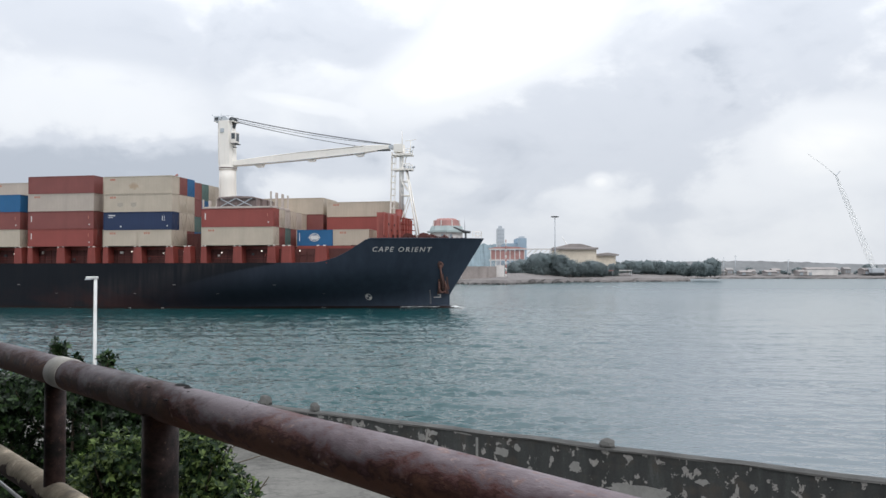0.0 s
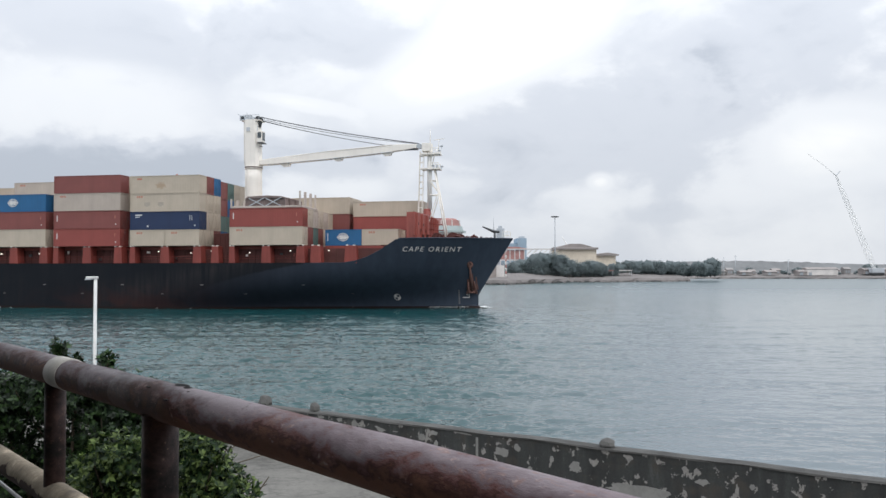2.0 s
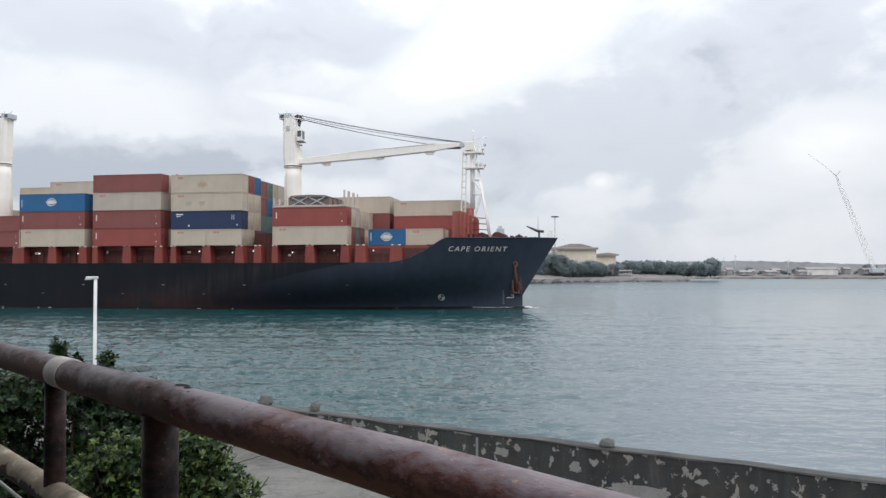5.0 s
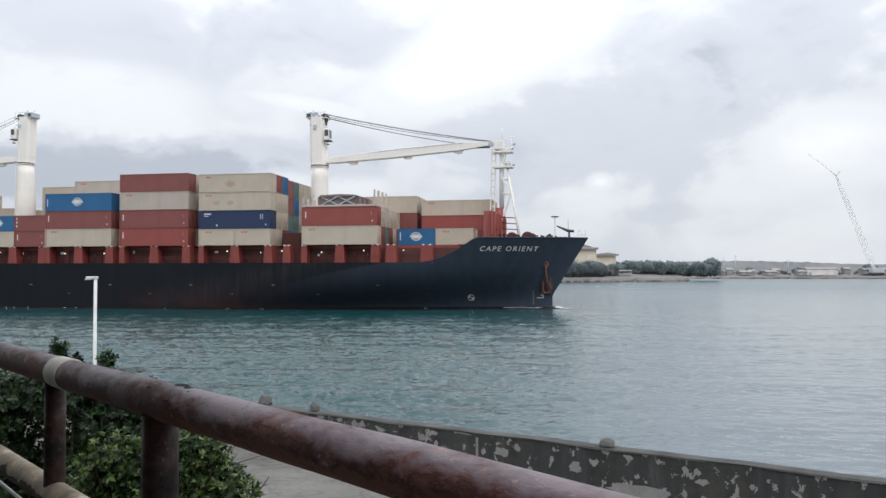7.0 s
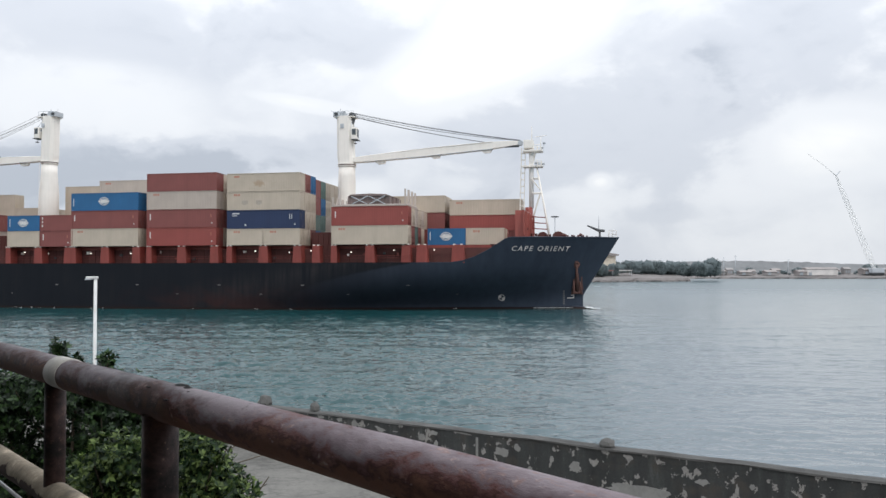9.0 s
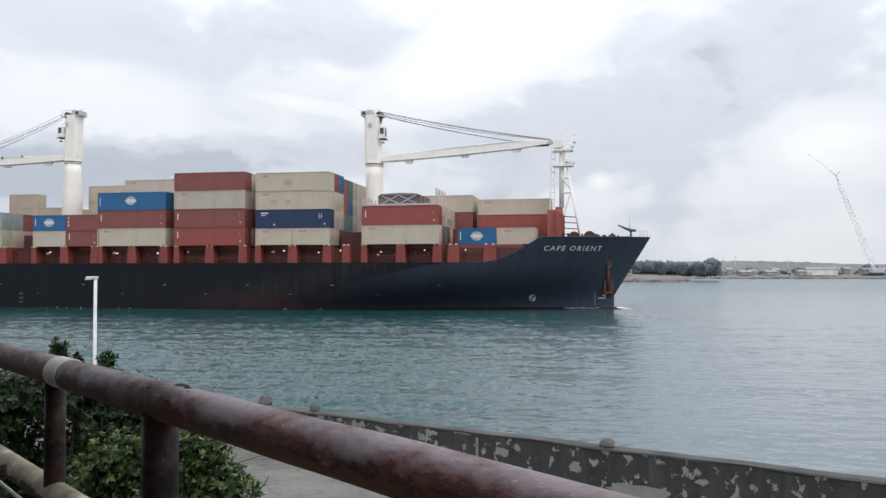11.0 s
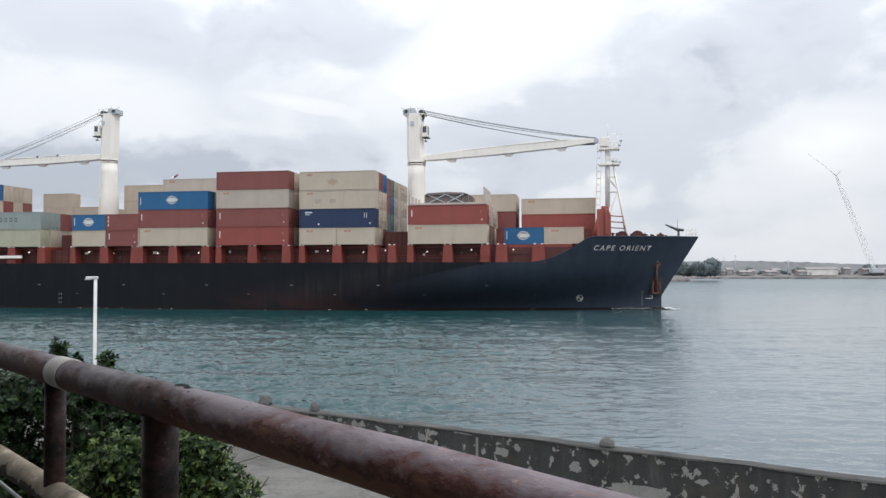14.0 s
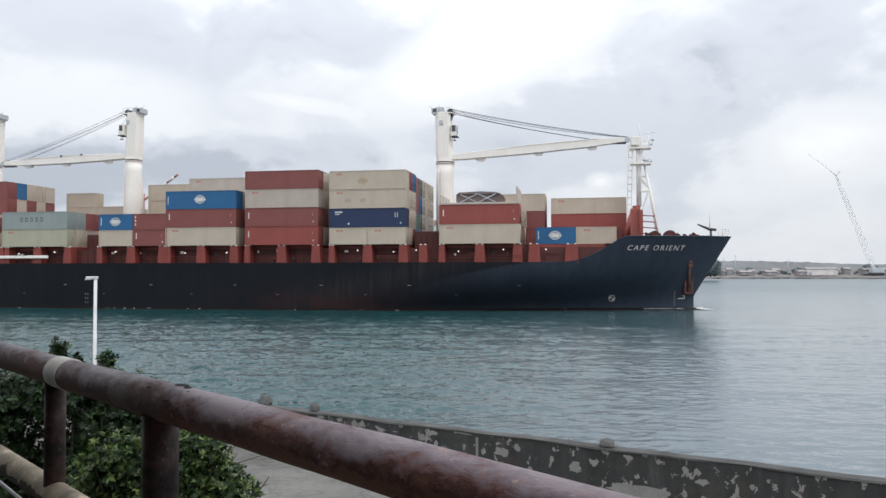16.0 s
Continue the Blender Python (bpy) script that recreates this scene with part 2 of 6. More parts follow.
def paving():
    """Worn quay concrete: damp dark runs, fine cracks and pale scour."""
    m, n = material("pale_concrete_paving")
    at = n.add("ShaderNodeTexCoord").outputs["Object"]
    a, b = n.noise(at, 0.5, 5, 0.6, 0.6), n.noise(at, 9.0, 6, 0.7)
    c = n.ramp(n.math("ADD", n.math("MULTIPLY", a, 0.65), n.math("MULTIPLY", b, 0.35)), [(0.34, (0.060, 0.058, 0.052)), (0.50, (0.125, 0.121, 0.110)), (0.66, (0.175, 0.168, 0.152))])
    run = n.noise(n.vmath("MULTIPLY", at, (0.35, 1.1, 1.0)).outputs[0], 1.6, 5, 0.62, 0.8)
    c = n.mix(n.ramp(n.math("ABSOLUTE", n.math("SUBTRACT", run, 0.5)), [(0.0, 0.45), (0.030, 0.0)]), c, (0.028, 0.027, 0.025))
    return finish(m, n, c, 0.9, 0.0, b, 0.012)


def leaf_paint(name, dark, light, clump=3.2, thin=0.25, deep=0.6, tips=1.7):
    m, n = material(name)
    isl = n.add("ShaderNodeNewGeometry").outputs["Random Per Island"]
    at = n.add("ShaderNodeTexCoord").outputs["Object"]
    g = n.noise(at, clump, 3)
    f = n.math("ADD", n.math("MULTIPLY", isl, 0.42), n.math("MULTIPLY", g, 0.58))
    c = n.ramp(f, [(0.28, shade(dark, deep)), (0.46, dark), (0.64, light), (0.78, shade(light, tips))])
    p = n.add("ShaderNodeBsdfPrincipled", {"Roughness": 0.5, "Specular IOR Level": 0.28})
    n.link(c, p.inputs["Base Color"])
    tr = n.add("ShaderNodeBsdfTranslucent")
    n.link(c, tr.inputs[0])
    mx = n.add("ShaderNodeMixShader", {"Fac": thin})
    n.link(p.outputs[0], mx.inputs[1])
    n.link(tr.outputs[0], mx.inputs[2])
    n.link(mx.outputs[0], n.add("ShaderNodeOutputMaterial").inputs[0])
    return m


def sea_water():
    m, n = material("sea_water")
    at = n.add("ShaderNodeTexCoord").outputs["Object"]
    chop = n.vmath("MULTIPLY", at, (0.42, 1.0, 1.0)).outputs[0]
    b = n.noise(chop, 1.5, 3, 0.5, 0.5)
    d = n.noise(chop, 4.6, 2, 0.5, 0.4)
    h = n.math("ADD", n.math("MULTIPLY", b, 1.0), n.math("MULTIPLY", d, 0.6))
    xyz = n.add("ShaderNodeSeparateXYZ")
    n.link(at, xyz.inputs[0])
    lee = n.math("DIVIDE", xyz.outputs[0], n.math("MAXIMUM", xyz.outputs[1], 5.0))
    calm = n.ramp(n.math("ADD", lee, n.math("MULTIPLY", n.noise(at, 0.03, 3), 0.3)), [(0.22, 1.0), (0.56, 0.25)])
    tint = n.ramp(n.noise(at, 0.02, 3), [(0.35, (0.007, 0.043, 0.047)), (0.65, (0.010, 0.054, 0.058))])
    # bright sky glare to the right is put into the water's colour
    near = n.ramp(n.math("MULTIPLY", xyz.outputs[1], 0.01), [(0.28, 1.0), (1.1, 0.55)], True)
    glare = n.ramp(n.math("ADD", lee, n.math("MULTIPLY", n.noise(at, 0.02, 4), 0.3)), [(0.05, 0.0), (0.56, 1.0)], True)
    glare = n.math("MULTIPLY", glare, near)
    tint = n.mix(glare, tint, (0.096, 0.125, 0.142))
    p = n.add("ShaderNodeBsdfPrincipled", {"IOR": 1.43})
    # ripples too fine to model blur the reflections far out and in the lee
    far = n.ramp(n.math("MULTIPLY", xyz.outputs[1], 0.0025), [(0.22, 0.06), (0.62, 0.24)])
    n.link(n.math("ADD", far, n.math("MULTIPLY", glare, 0.08)), p.inputs["Roughness"])
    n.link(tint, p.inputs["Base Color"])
    bp = n.add("ShaderNodeBump", {"Strength": 0.6, "Distance": 0.165})
    n.link(n.math("MULTIPLY", calm, 0.75), bp.inputs["Strength"])
    n.link(h, bp.inputs["Height"])
    n.link(bp.outputs[0], p.inputs["Normal"])
    n.link(p.outputs[0], n.add("ShaderNodeOutputMaterial").inputs[0])
    return m


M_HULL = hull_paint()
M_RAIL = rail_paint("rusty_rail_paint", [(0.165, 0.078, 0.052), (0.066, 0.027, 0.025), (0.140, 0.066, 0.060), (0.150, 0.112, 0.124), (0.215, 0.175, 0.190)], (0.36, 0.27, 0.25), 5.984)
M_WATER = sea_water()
M_RED = weathered("red_oxide_paint", (0.215, 0.043, 0.033), (0.08, 0.028, 0.02), 0.40)
M_FRONT = weathered("salmon_red_paint", (0.30, 0.078, 0.062), (0.16, 0.05, 0.035), 0.36)
M_DECK = plain("red_deck_paint", (0.085, 0.024, 0.020), 0.7)
M_WHITE = weathered("white_ship_paint", (0.80, 0.765, 0.71), (0.46, 0.34, 0.24), 0.26, 0.75, vary=0.05)
M_DARK = plain("dark_grease_metal", (0.06, 0.065, 0.07), 0.5, 0.3)
M_PIT = plain("black_rust_hole", (0.004, 0.003, 0.003), 1.0)
M_ROPE = plain("steel_wire", (0.10, 0.105, 0.115), 0.5, 0.5)
M_LETTER = plain("white_lettering", (0.62, 0.58, 0.55), 0.6, vary=0.2)
M_LAMP = glow("lamp_glow", (1.0, 0.95, 0.85), 1.6)
M_RUST = plain("orange_rust", (0.135, 0.068, 0.056), 0.85, scale=3, vary=0.45)
M_FAINT = plain("worn_pale_marks", (0.20, 0.19, 0.185), 0.7, vary=0.3)
M_BARE = plain("bare_pale_concrete", (0.22, 0.217, 0.205), 0.9, scale=2, vary=0.25, height=0.01)
M_CONC = plain("worn_concrete", (0.088, 0.087, 0.083), 0.9, scale=0.8, vary=0.3, height=0.01)
M_PAVE = paving()
M_WALL = peeling("peeling_black_wall", (0.030, 0.032, 0.031), (0.25, 0.24, 0.225), 0.585)
M_TAPE = plain("off_white_tape", (0.42, 0.40, 0.36), 0.6, scale=20, height=0.001)
M_CREAM_RAIL = peeling("peeling_cream_rail", (0.29, 0.24, 0.175), (0.050, 0.026, 0.019), 0.56, 2.6, 5.598)
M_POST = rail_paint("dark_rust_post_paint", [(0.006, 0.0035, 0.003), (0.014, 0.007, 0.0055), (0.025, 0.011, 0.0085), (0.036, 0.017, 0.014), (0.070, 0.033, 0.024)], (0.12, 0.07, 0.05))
M_POLE = plain("white_pole_paint", (0.68, 0.68, 0.67), 0.5)
M_MAST = plain("white_mast_paint", (0.86, 0.84, 0.81), 0.7, vary=0.05)
M_FOAM = plain("sea_foam", (0.75, 0.78, 0.78), 0.9)
M_LEAF = leaf_paint("shrub_leaves", (0.007, 0.020, 0.006), (0.034, 0.066, 0.020))
M_LEAF_NEW = leaf_paint("bright_shrub_leaves", (0.014, 0.037, 0.010), (0.125, 0.175, 0.050))
# distance haze is mixed into the far leaves' pale bluish colour
M_FARLEAF = leaf_paint("haze_paled_foliage", (0.195, 0.24, 0.25), (0.21, 0.255, 0.255), 0.25, 0.5, 0.9, 1.1)
M_BARK = plain("bark", (0.09, 0.07, 0.05), 0.9, scale=6)
M_ROCK = plain("shore_rock", (0.065, 0.062, 0.06), 0.95, scale=0.3, vary=0.4, height=0.05)
M_EARTH = plain("far_bank_earth", (0.165, 0.152, 0.147), 0.95, scale=0.05, vary=0.3)
M_QUAY = plain("pinkish_quay_concrete", (0.30, 0.265, 0.25), 0.9, scale=0.3, vary=0.3, height=0.03)
M_COPE = plain("stained_coping_concrete", (0.062, 0.061, 0.058), 0.92, scale=2.5, vary=0.6, height=0.015)
M_BEIGE = plain("beige_render", (0.62, 0.55, 0.45), 0.8, scale=0.3)
M_ROOF = plain("brown_grey_roof", (0.27, 0.245, 0.235), 0.8, scale=0.3)
M_GREY = plain("grey_cladding", (0.44, 0.47, 0.50), 0.7, scale=0.2, vary=0.1)
M_BLUE_B = plain("blue_cladding", (0.27, 0.36, 0.44), 0.7, scale=0.2, vary=0.15)
M_FARWHITE = plain("far_white_paint", (0.62, 0.59, 0.57), 0.7, scale=0.3)
M_HUT = plain("weathered_hut_boards", (0.27, 0.255, 0.25), 0.85, scale=0.3)
M_FARRED = plain("far_red_paint", (0.38, 0.20, 0.185), 0.7, scale=0.3)
M_TEAL_B = plain("grey_teal_render", (0.33, 0.39, 0.39), 0.8, scale=0.3)
# the hill's blue tint is distance haze put into its colour
M_HILL = plain("haze_blue_hill_scrub", (0.165, 0.215, 0.24), 1.0, scale=0.02, vary=0.3)
# far panes, paled for haze
M_FARGLASS = plain("hazy_window", (0.30, 0.33, 0.36), 0.4, vary=0.1)
M_RACK = plain("grey_brown_rack_steel", (0.19, 0.145, 0.135), 0.75, vary=0.35)
M_PALE = plain("pale_rack_steel", (0.46, 0.40, 0.36), 0.7, vary=0.2)
M_GLASS = plain("dark_window", (0.06, 0.075, 0.085), 0.15, vary=0.1)
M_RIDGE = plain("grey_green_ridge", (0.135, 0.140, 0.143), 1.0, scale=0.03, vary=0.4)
m, n = material("pale_crane_paint")
M_BOOM = finish(m, n, n.ramp(n.noise(n.add("ShaderNodeTexCoord").outputs["Object"], 0.4, 4), [(0.3, (0.82, 0.82, 0.81)), (0.7, (0.88, 0.88, 0.87))]), 0.8, spec=0.2)

PAINT = {
    "cream": (0.455, 0.388, 0.312), "white": (0.42, 0.358, 0.310), "red": (0.25, 0.056, 0.046), "brown": (0.20, 0.060, 0.053),
    "blue": (0.014, 0.105, 0.245), "navy": (0.012, 0.027, 0.078), "teal": (0.25, 0.29, 0.28), "green": (0.09, 0.15, 0.135), "lime": (0.37, 0.36, 0.27),
}
M_BOX = {k: weathered("container_" + k, v, amount=0.30, rough=0.55, streak=3.0, vary=0.07) for k, v in PAINT.items()}
for k in M_BOX:
    M_BOX[k].name = k + "_container_paint"


# ---- mesh helpers ----
def box(bm, a, b):
    """A box between two corners."""
    x0, x1 = sorted((a[0], b[0]))
    y0, y1 = sorted((a[1], b[1]))
    z0, z1 = sorted((a[2], b[2]))
    v = [bm.verts.new(p) for p in ((x0, y0, z0), (x1, y0, z0), (x1, y1, z0), (x0, y1, z0), (x0, y0, z1), (x1, y0, z1), (x1, y1, z1), (x0, y1, z1))]
    for f in ((3, 2, 1, 0), (4, 5, 6, 7), (0, 1, 5, 4), (1, 2, 6, 5), (2, 3, 7, 6), (3, 0, 4, 7)):
        bm.faces.new([v[i] for i in f])
    return v


def tube(bm, points, radii, sides=12, caps=True):
    """A round bar through points, with a radius for each."""
    points = [Vector(p) for p in points]
    if isinstance(radii, (int, float)):
        radii = [radii] * len(points)
    rings = []
    for i, p in enumerate(points):
        d = (points[min(i + 1, len(points) - 1)] - points[max(i - 1, 0)]).normalized()
        ref = Vector((0, 0, 1)) if abs(d.z) < 0.9 else Vector((1, 0, 0))
        u = d.cross(ref).normalized()
        w = u.cross(d)
        rings.append([bm.verts.new(p + (u * math.cos(2 * math.pi * k / sides) + w * math.sin(2 * math.pi * k / sides)) * radii[i]) for k in range(sides)])
    for a, b in zip(rings, rings[1:]):
        for k in range(sides):
            f = bm.faces.new((a[k], a[(k + 1) % sides], b[(k + 1) % sides], b[k]))
            f.smooth = sides > 5
    if caps:
        bm.faces.new(rings[0])
        bm.faces.new(rings[-1][::-1])
    return rings


def prism(bm, outline, axis, lo, hi):
    """An outline of pairs pushed out along an axis (0, 1 or 2)."""
    def at(p, w):
        q = [0.0, 0.0, 0.0]
        q[axis] = w
        q[(axis + 1) % 3], q[(axis + 2) % 3] = p
        return q
    a = [bm.verts.new(at(p, lo)) for p in outline]
    b = [bm.verts.new(at(p, hi)) for p in outline]
    n = len(outline)
    bm.faces.new(a[::-1])
    bm.faces.new(b)
    for i in range(n):
        bm.faces.new((a[i], a[(i + 1) % n], b[(i + 1) % n], b[i]))


def bevelled(bm, width=0.02, segments=2):
    bmesh.ops.bevel(bm, geom=list(bm.edges), offset=width, segments=segments, profile=0.6, affect="EDGES", clamp_overlap=True)
    return bm


def mesh_of(name, bm, mat):
    bmesh.ops.recalc_face_normals(bm, faces=bm.faces)
    me = bpy.data.meshes.new(name)
    bm.to_mesh(me)
    bm.free()
    me.materials.append(mat)
    return me


def part(name, bm, mat, parent=None, label="", kind=""):
    ob = new(name, bm if isinstance(bm, bpy.types.Mesh) else mesh_of(name, bm, mat))
    ob.parent = parent
    return tagged(ob, label, kind=kind)


def thing(name, label, category, group="", kind="", at=None):
    ob = new(name)
    ob.empty_display_size = 0.2
    if at is not None:
        ob.matrix_basis = at
    return tagged(ob, label, category, group, kind)


def setting(name, bm, mat, label, category):
    return tagged(part(name, bm, mat), label, category, "", "structure")


ABOARD = []  # (thing, its pose on the ship)


def board(ob, m=None):
    m = Matrix.Identity(4) if m is None else m
    ob.matrix_basis = sailing(0) @ m
    ABOARD.append((ob, m))
    return ob


# ---- water, far shore ----
def build_water():
    fine = np.radians(np.linspace(-36, 36, 620))
    rest = np.radians(np.linspace(37, 323, 40)[1:-1])
    ang = np.concatenate([fine, rest])
    r = [9.0]
    while r[-1] < 260:
        r.append(r[-1] * 1.0030)
    while r[-1] < 4200:
        r.append(r[-1] * 1.25)
    r = np.array(r)
    R, A = np.meshgrid(r, ang, indexing="ij")
    X, Y = R * np.sin(A), R * np.cos(A)
    step = R * 0.0030
    calm = 1.1 - 0.85 * np.clip((np.degrees(A) + 1) / 19, 0, 1)
    Z = np.zeros_like(X)
    rng = np.random.default_rng(4)
    # wind comes in patches: groups of steep wavelets between smoother water
    group = np.zeros_like(X)
    for lam in np.geomspace(3.0, 11.0, 7):
        a, k = rng.normal(0.05, 0.5), 2 * math.pi / lam
        group += 0.42 * np.sin(k * (0.6 * X * math.sin(a) + Y * math.cos(a)) + 1.5 * np.sin(0.11 * X + rng.uniform(0, 6)) + rng.uniform(0, 6.28))
    group = np.clip(1.0 + 0.5 * group, 0.35, 1.8)
    for lam in np.geomspace(0.55, 2.1, 26):
        a = rng.normal(0.08, 0.46)
        k = 2 * math.pi / lam
        amp = 0.0112 * lam ** 0.65
        fade = np.clip(1.6 - 3.2 * step / lam, 0, 1)
        ph = k * (X * math.sin(a) + Y * math.cos(a)) + rng.uniform(0, 6.28)
        ph = ph + 0.9 * np.sin(0.23 * X + rng.uniform(0, 6)) * np.cos(0.19 * Y + rng.uniform(0, 6))
        Z += amp * fade * (2.2 * (1 - np.abs(np.sin(ph / 2))) ** 1.4 - 0.8)
    Z *= group * np.clip((330 - R) / 120, 0, 1) * (1 - 0.65 * np.clip((R - 92) / 50, 0, 1)) * np.where((A > -1) & (A < 1), calm, 1)
    nr, na = X.shape
    verts = np.stack([X.ravel(), Y.ravel(), Z.ravel()], 1)
    verts = np.concatenate([verts, [[0, 0, 0]]])
    i = np.arange(nr - 1)[:, None] * na + np.arange(na)[None]
    j = np.arange(nr - 1)[:, None] * na + (np.arange(na)[None] + 1) % na
    quads = np.stack([i.ravel(), j.ravel(), j.ravel() + na, i.ravel() + na], 1)
    faces = [tuple(q) for q in quads[:, ::-1].tolist()] + [(k, (k + 1) % na, nr * na)[::-1] for k in range(na)]
    me = bpy.data.meshes.new("water")
    me.from_pydata(verts.tolist(), [], faces)
    me.shade_smooth()
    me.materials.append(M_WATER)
    ob = new("water", me)
    return tagged(ob, "teal grey harbour water with short choppy ripples", "water", "", "structure")


SEA = -0.10  # mean level, so that crests lie at the ship's waterline
water = build_water()
water.location.z = SEA


def bank_strip(name, line, mat, label, depth, top, slope=9.0, seed=1):
    """Land behind a shoreline: a rough bank, then level ground going back."""
    rng = random.Random(seed)
    bm = bmesh.new()
    pts = []
    for (x0, y0), (x1, y1) in zip(line, line[1:]):
        n = max(2, int(math.hypot(x1 - x0, y1 - y0) / 3))
        pts += [(x0 + (x1 - x0) * k / n, y0 + (y1 - y0) * k / n) for k in range(n)]
    pts.append(line[-1])
    rows = []
    for back, z in ((-0.6, -1.5), (0.0, 0.7), (1.2, top * 0.42), (slope, top * 0.6), (slope * 2.8, top), (depth, top + 0.4)):
        rows.append([bm.verts.new((x + rng.uniform(-0.7, 0.7), y + back + rng.uniform(-0.8, 0.8), z + (rng.uniform(-0.12, 0.12) if z > 0 else 0))) for x, y in pts])
    for a, b in zip(rows, rows[1:]):
        for k in range(len(pts) - 1):
            bm.faces.new((a[k], a[k + 1], b[k + 1], b[k]))
    return setting(name, bm, mat, label, "ground")


bank_strip("ground_spit", [(-120, 330), (-20, 322), (7, 318), (26, 306), (40, 330), (57, 353), (60, 362), (90, 368), (123, 381), (128, 400), (131, 470)], M_EARTH, "grey stony spit with a low rubble bank", 330, 4.2, 12, 3)
bank_strip("ground_far", [(90, 486), (135, 484), (163, 482), (205, 478), (251, 472), (330, 466), (480, 466)], M_EARTH, "low grey brown bank across the harbour mouth", 420, 2.9, 14, 5)


def rubble(name, line, count, size, seed):
    """Loose stones along a shoreline, one joined mesh."""
    rng = random.Random(seed)
    bm = bmesh.new()
    for _ in range(count):
        k = rng.randrange(len(line) - 1)
        f = rng.random()
        x = line[k][0] + (line[k + 1][0] - line[k][0]) * f
        y = line[k][1] + (line[k + 1][1] - line[k][1]) * f
        b = 3.0 * rng.random() ** 2.5
        s = rng.uniform(0.4, 1.0) * size
        m = Matrix.Translation((x, y + b, 0.1 + b * 0.3)) @ Euler((rng.random() * 3, rng.random() * 3, rng.random() * 3)).to_matrix().to_4x4() @ Matrix.Diagonal((s, s * rng.uniform(0.6, 1), s * rng.uniform(0.4, 0.8), 1))
        bmesh.ops.create_icosphere(bm, subdivisions=1, radius=0.6, matrix=m)
    ob = part(name, bm, M_ROCK)
    return tagged(ob, "grey rubble stones along the waterline", "rocks", "", "stuff")


rubble("shore_rocks", [(0, 321), (26, 306), (40, 330), (57, 353), (60, 362), (90, 368), (123, 381)], 700, 1.3, 8)


def ridge(name, x0, x1, y, heights, mat, label, depth=60, seed=2):
    rng = random.Random(seed)
    bm = bmesh.new()
    n = 90
    front, crest, rear = [], [], []
    for k in range(n + 1):
        f = k / n
        x = x0 + (x1 - x0) * f
        g = f * (len(heights) - 1)
        i = min(int(g), len(heights) - 2)
        u = g - i
        u = u * u * (3 - 2 * u)
        z = heights[i] * (1 - u) + heights[i + 1] * u
        front.append(bm.verts.new((x, y + rng.uniform(-2, 2), 1.0)))
        crest.append(bm.verts.new((x, y + depth * 0.4 + rng.uniform(-3, 3), z + rng.uniform(-0.1, 0.1) * z * 0.3)))
        rear.append(bm.verts.new((x, y + depth, 1.0)))
    for a, b in ((front, crest), (crest, rear)):
        for k in range(n):
            f = bm.faces.new((a[k], a[k + 1], b[k + 1], b[k]))
            f.smooth = True
    return setting(name, bm, mat, label, "hill")


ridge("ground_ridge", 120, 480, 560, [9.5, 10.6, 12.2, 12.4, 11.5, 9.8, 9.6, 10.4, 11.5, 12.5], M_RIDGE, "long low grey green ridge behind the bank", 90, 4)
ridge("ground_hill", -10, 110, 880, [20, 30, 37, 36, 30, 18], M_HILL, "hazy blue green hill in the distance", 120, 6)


def leaf_cloud(rng, blobs, count, leaf, mat, name, flat=0.35, shell=0.55, rough=0.06, turn=0.6, sprig=1):
    """A crown of many small leaves, thicker towards the outside of its clumps. blobs: centre and radii."""
    verts, faces = [], []
    weights = [(b[1][0] * b[1][1] * b[1][2]) ** 0.6 for b in blobs]
    picks = rng.choices(range(len(blobs)), weights, k=count)
    if sprig > 1:
        picks = picks[:count // sprig]
    for i in picks:
        c, rad = blobs[i]
        d = Vector((rng.gauss(0, 1), rng.gauss(0, 1), rng.gauss(0, 1))).normalized()
        r = rng.uniform(shell, 1.0) + rng.gauss(0, rough)
        tip = Vector((c[0] + d.x * rad[0] * r, c[1] + d.y * rad[1] * r, c[2] + d.z * rad[2] * r))
        axis = (d + Vector((rng.gauss(0, turn), rng.gauss(0, turn), rng.gauss(0, turn) + flat))).normalized()
        ref = axis.cross(Vector((rng.gauss(0, 1), rng.gauss(0, 1), rng.gauss(0, 1)))).normalized()
        for q in range(sprig):
            t, nrm, p = ref, axis, tip
            if sprig > 1:
                # leaves stand round the twig's end like a rosette
                t = Matrix.Rotation(q * 2.4 + rng.uniform(-0.3, 0.3), 3, axis) @ ref
                t = (t + axis * rng.uniform(0.1, 0.9)).normalized()
                nrm = (axis - t * axis.dot(t)).normalized()
                p = tip + t * leaf * 0.45 - axis * leaf * 0.25 * q / sprig
            b = nrm.cross(t)
            s = leaf * rng.uniform(0.6, 1.25)
            w = s * 0.24
            k = len(verts)
            verts += [p - t * s * 0.5, p + b * w - nrm * s * 0.04, p + t * s * 0.5 - nrm * s * 0.10, p - b * w - nrm * s * 0.04]
            faces += [(k, k + 1, k + 2), (k, k + 2, k + 3)]
    me = bpy.data.meshes.new(name)
    me.from_pydata([tuple(v) for v in verts], [], faces)
    me.materials.append(mat)
    return me


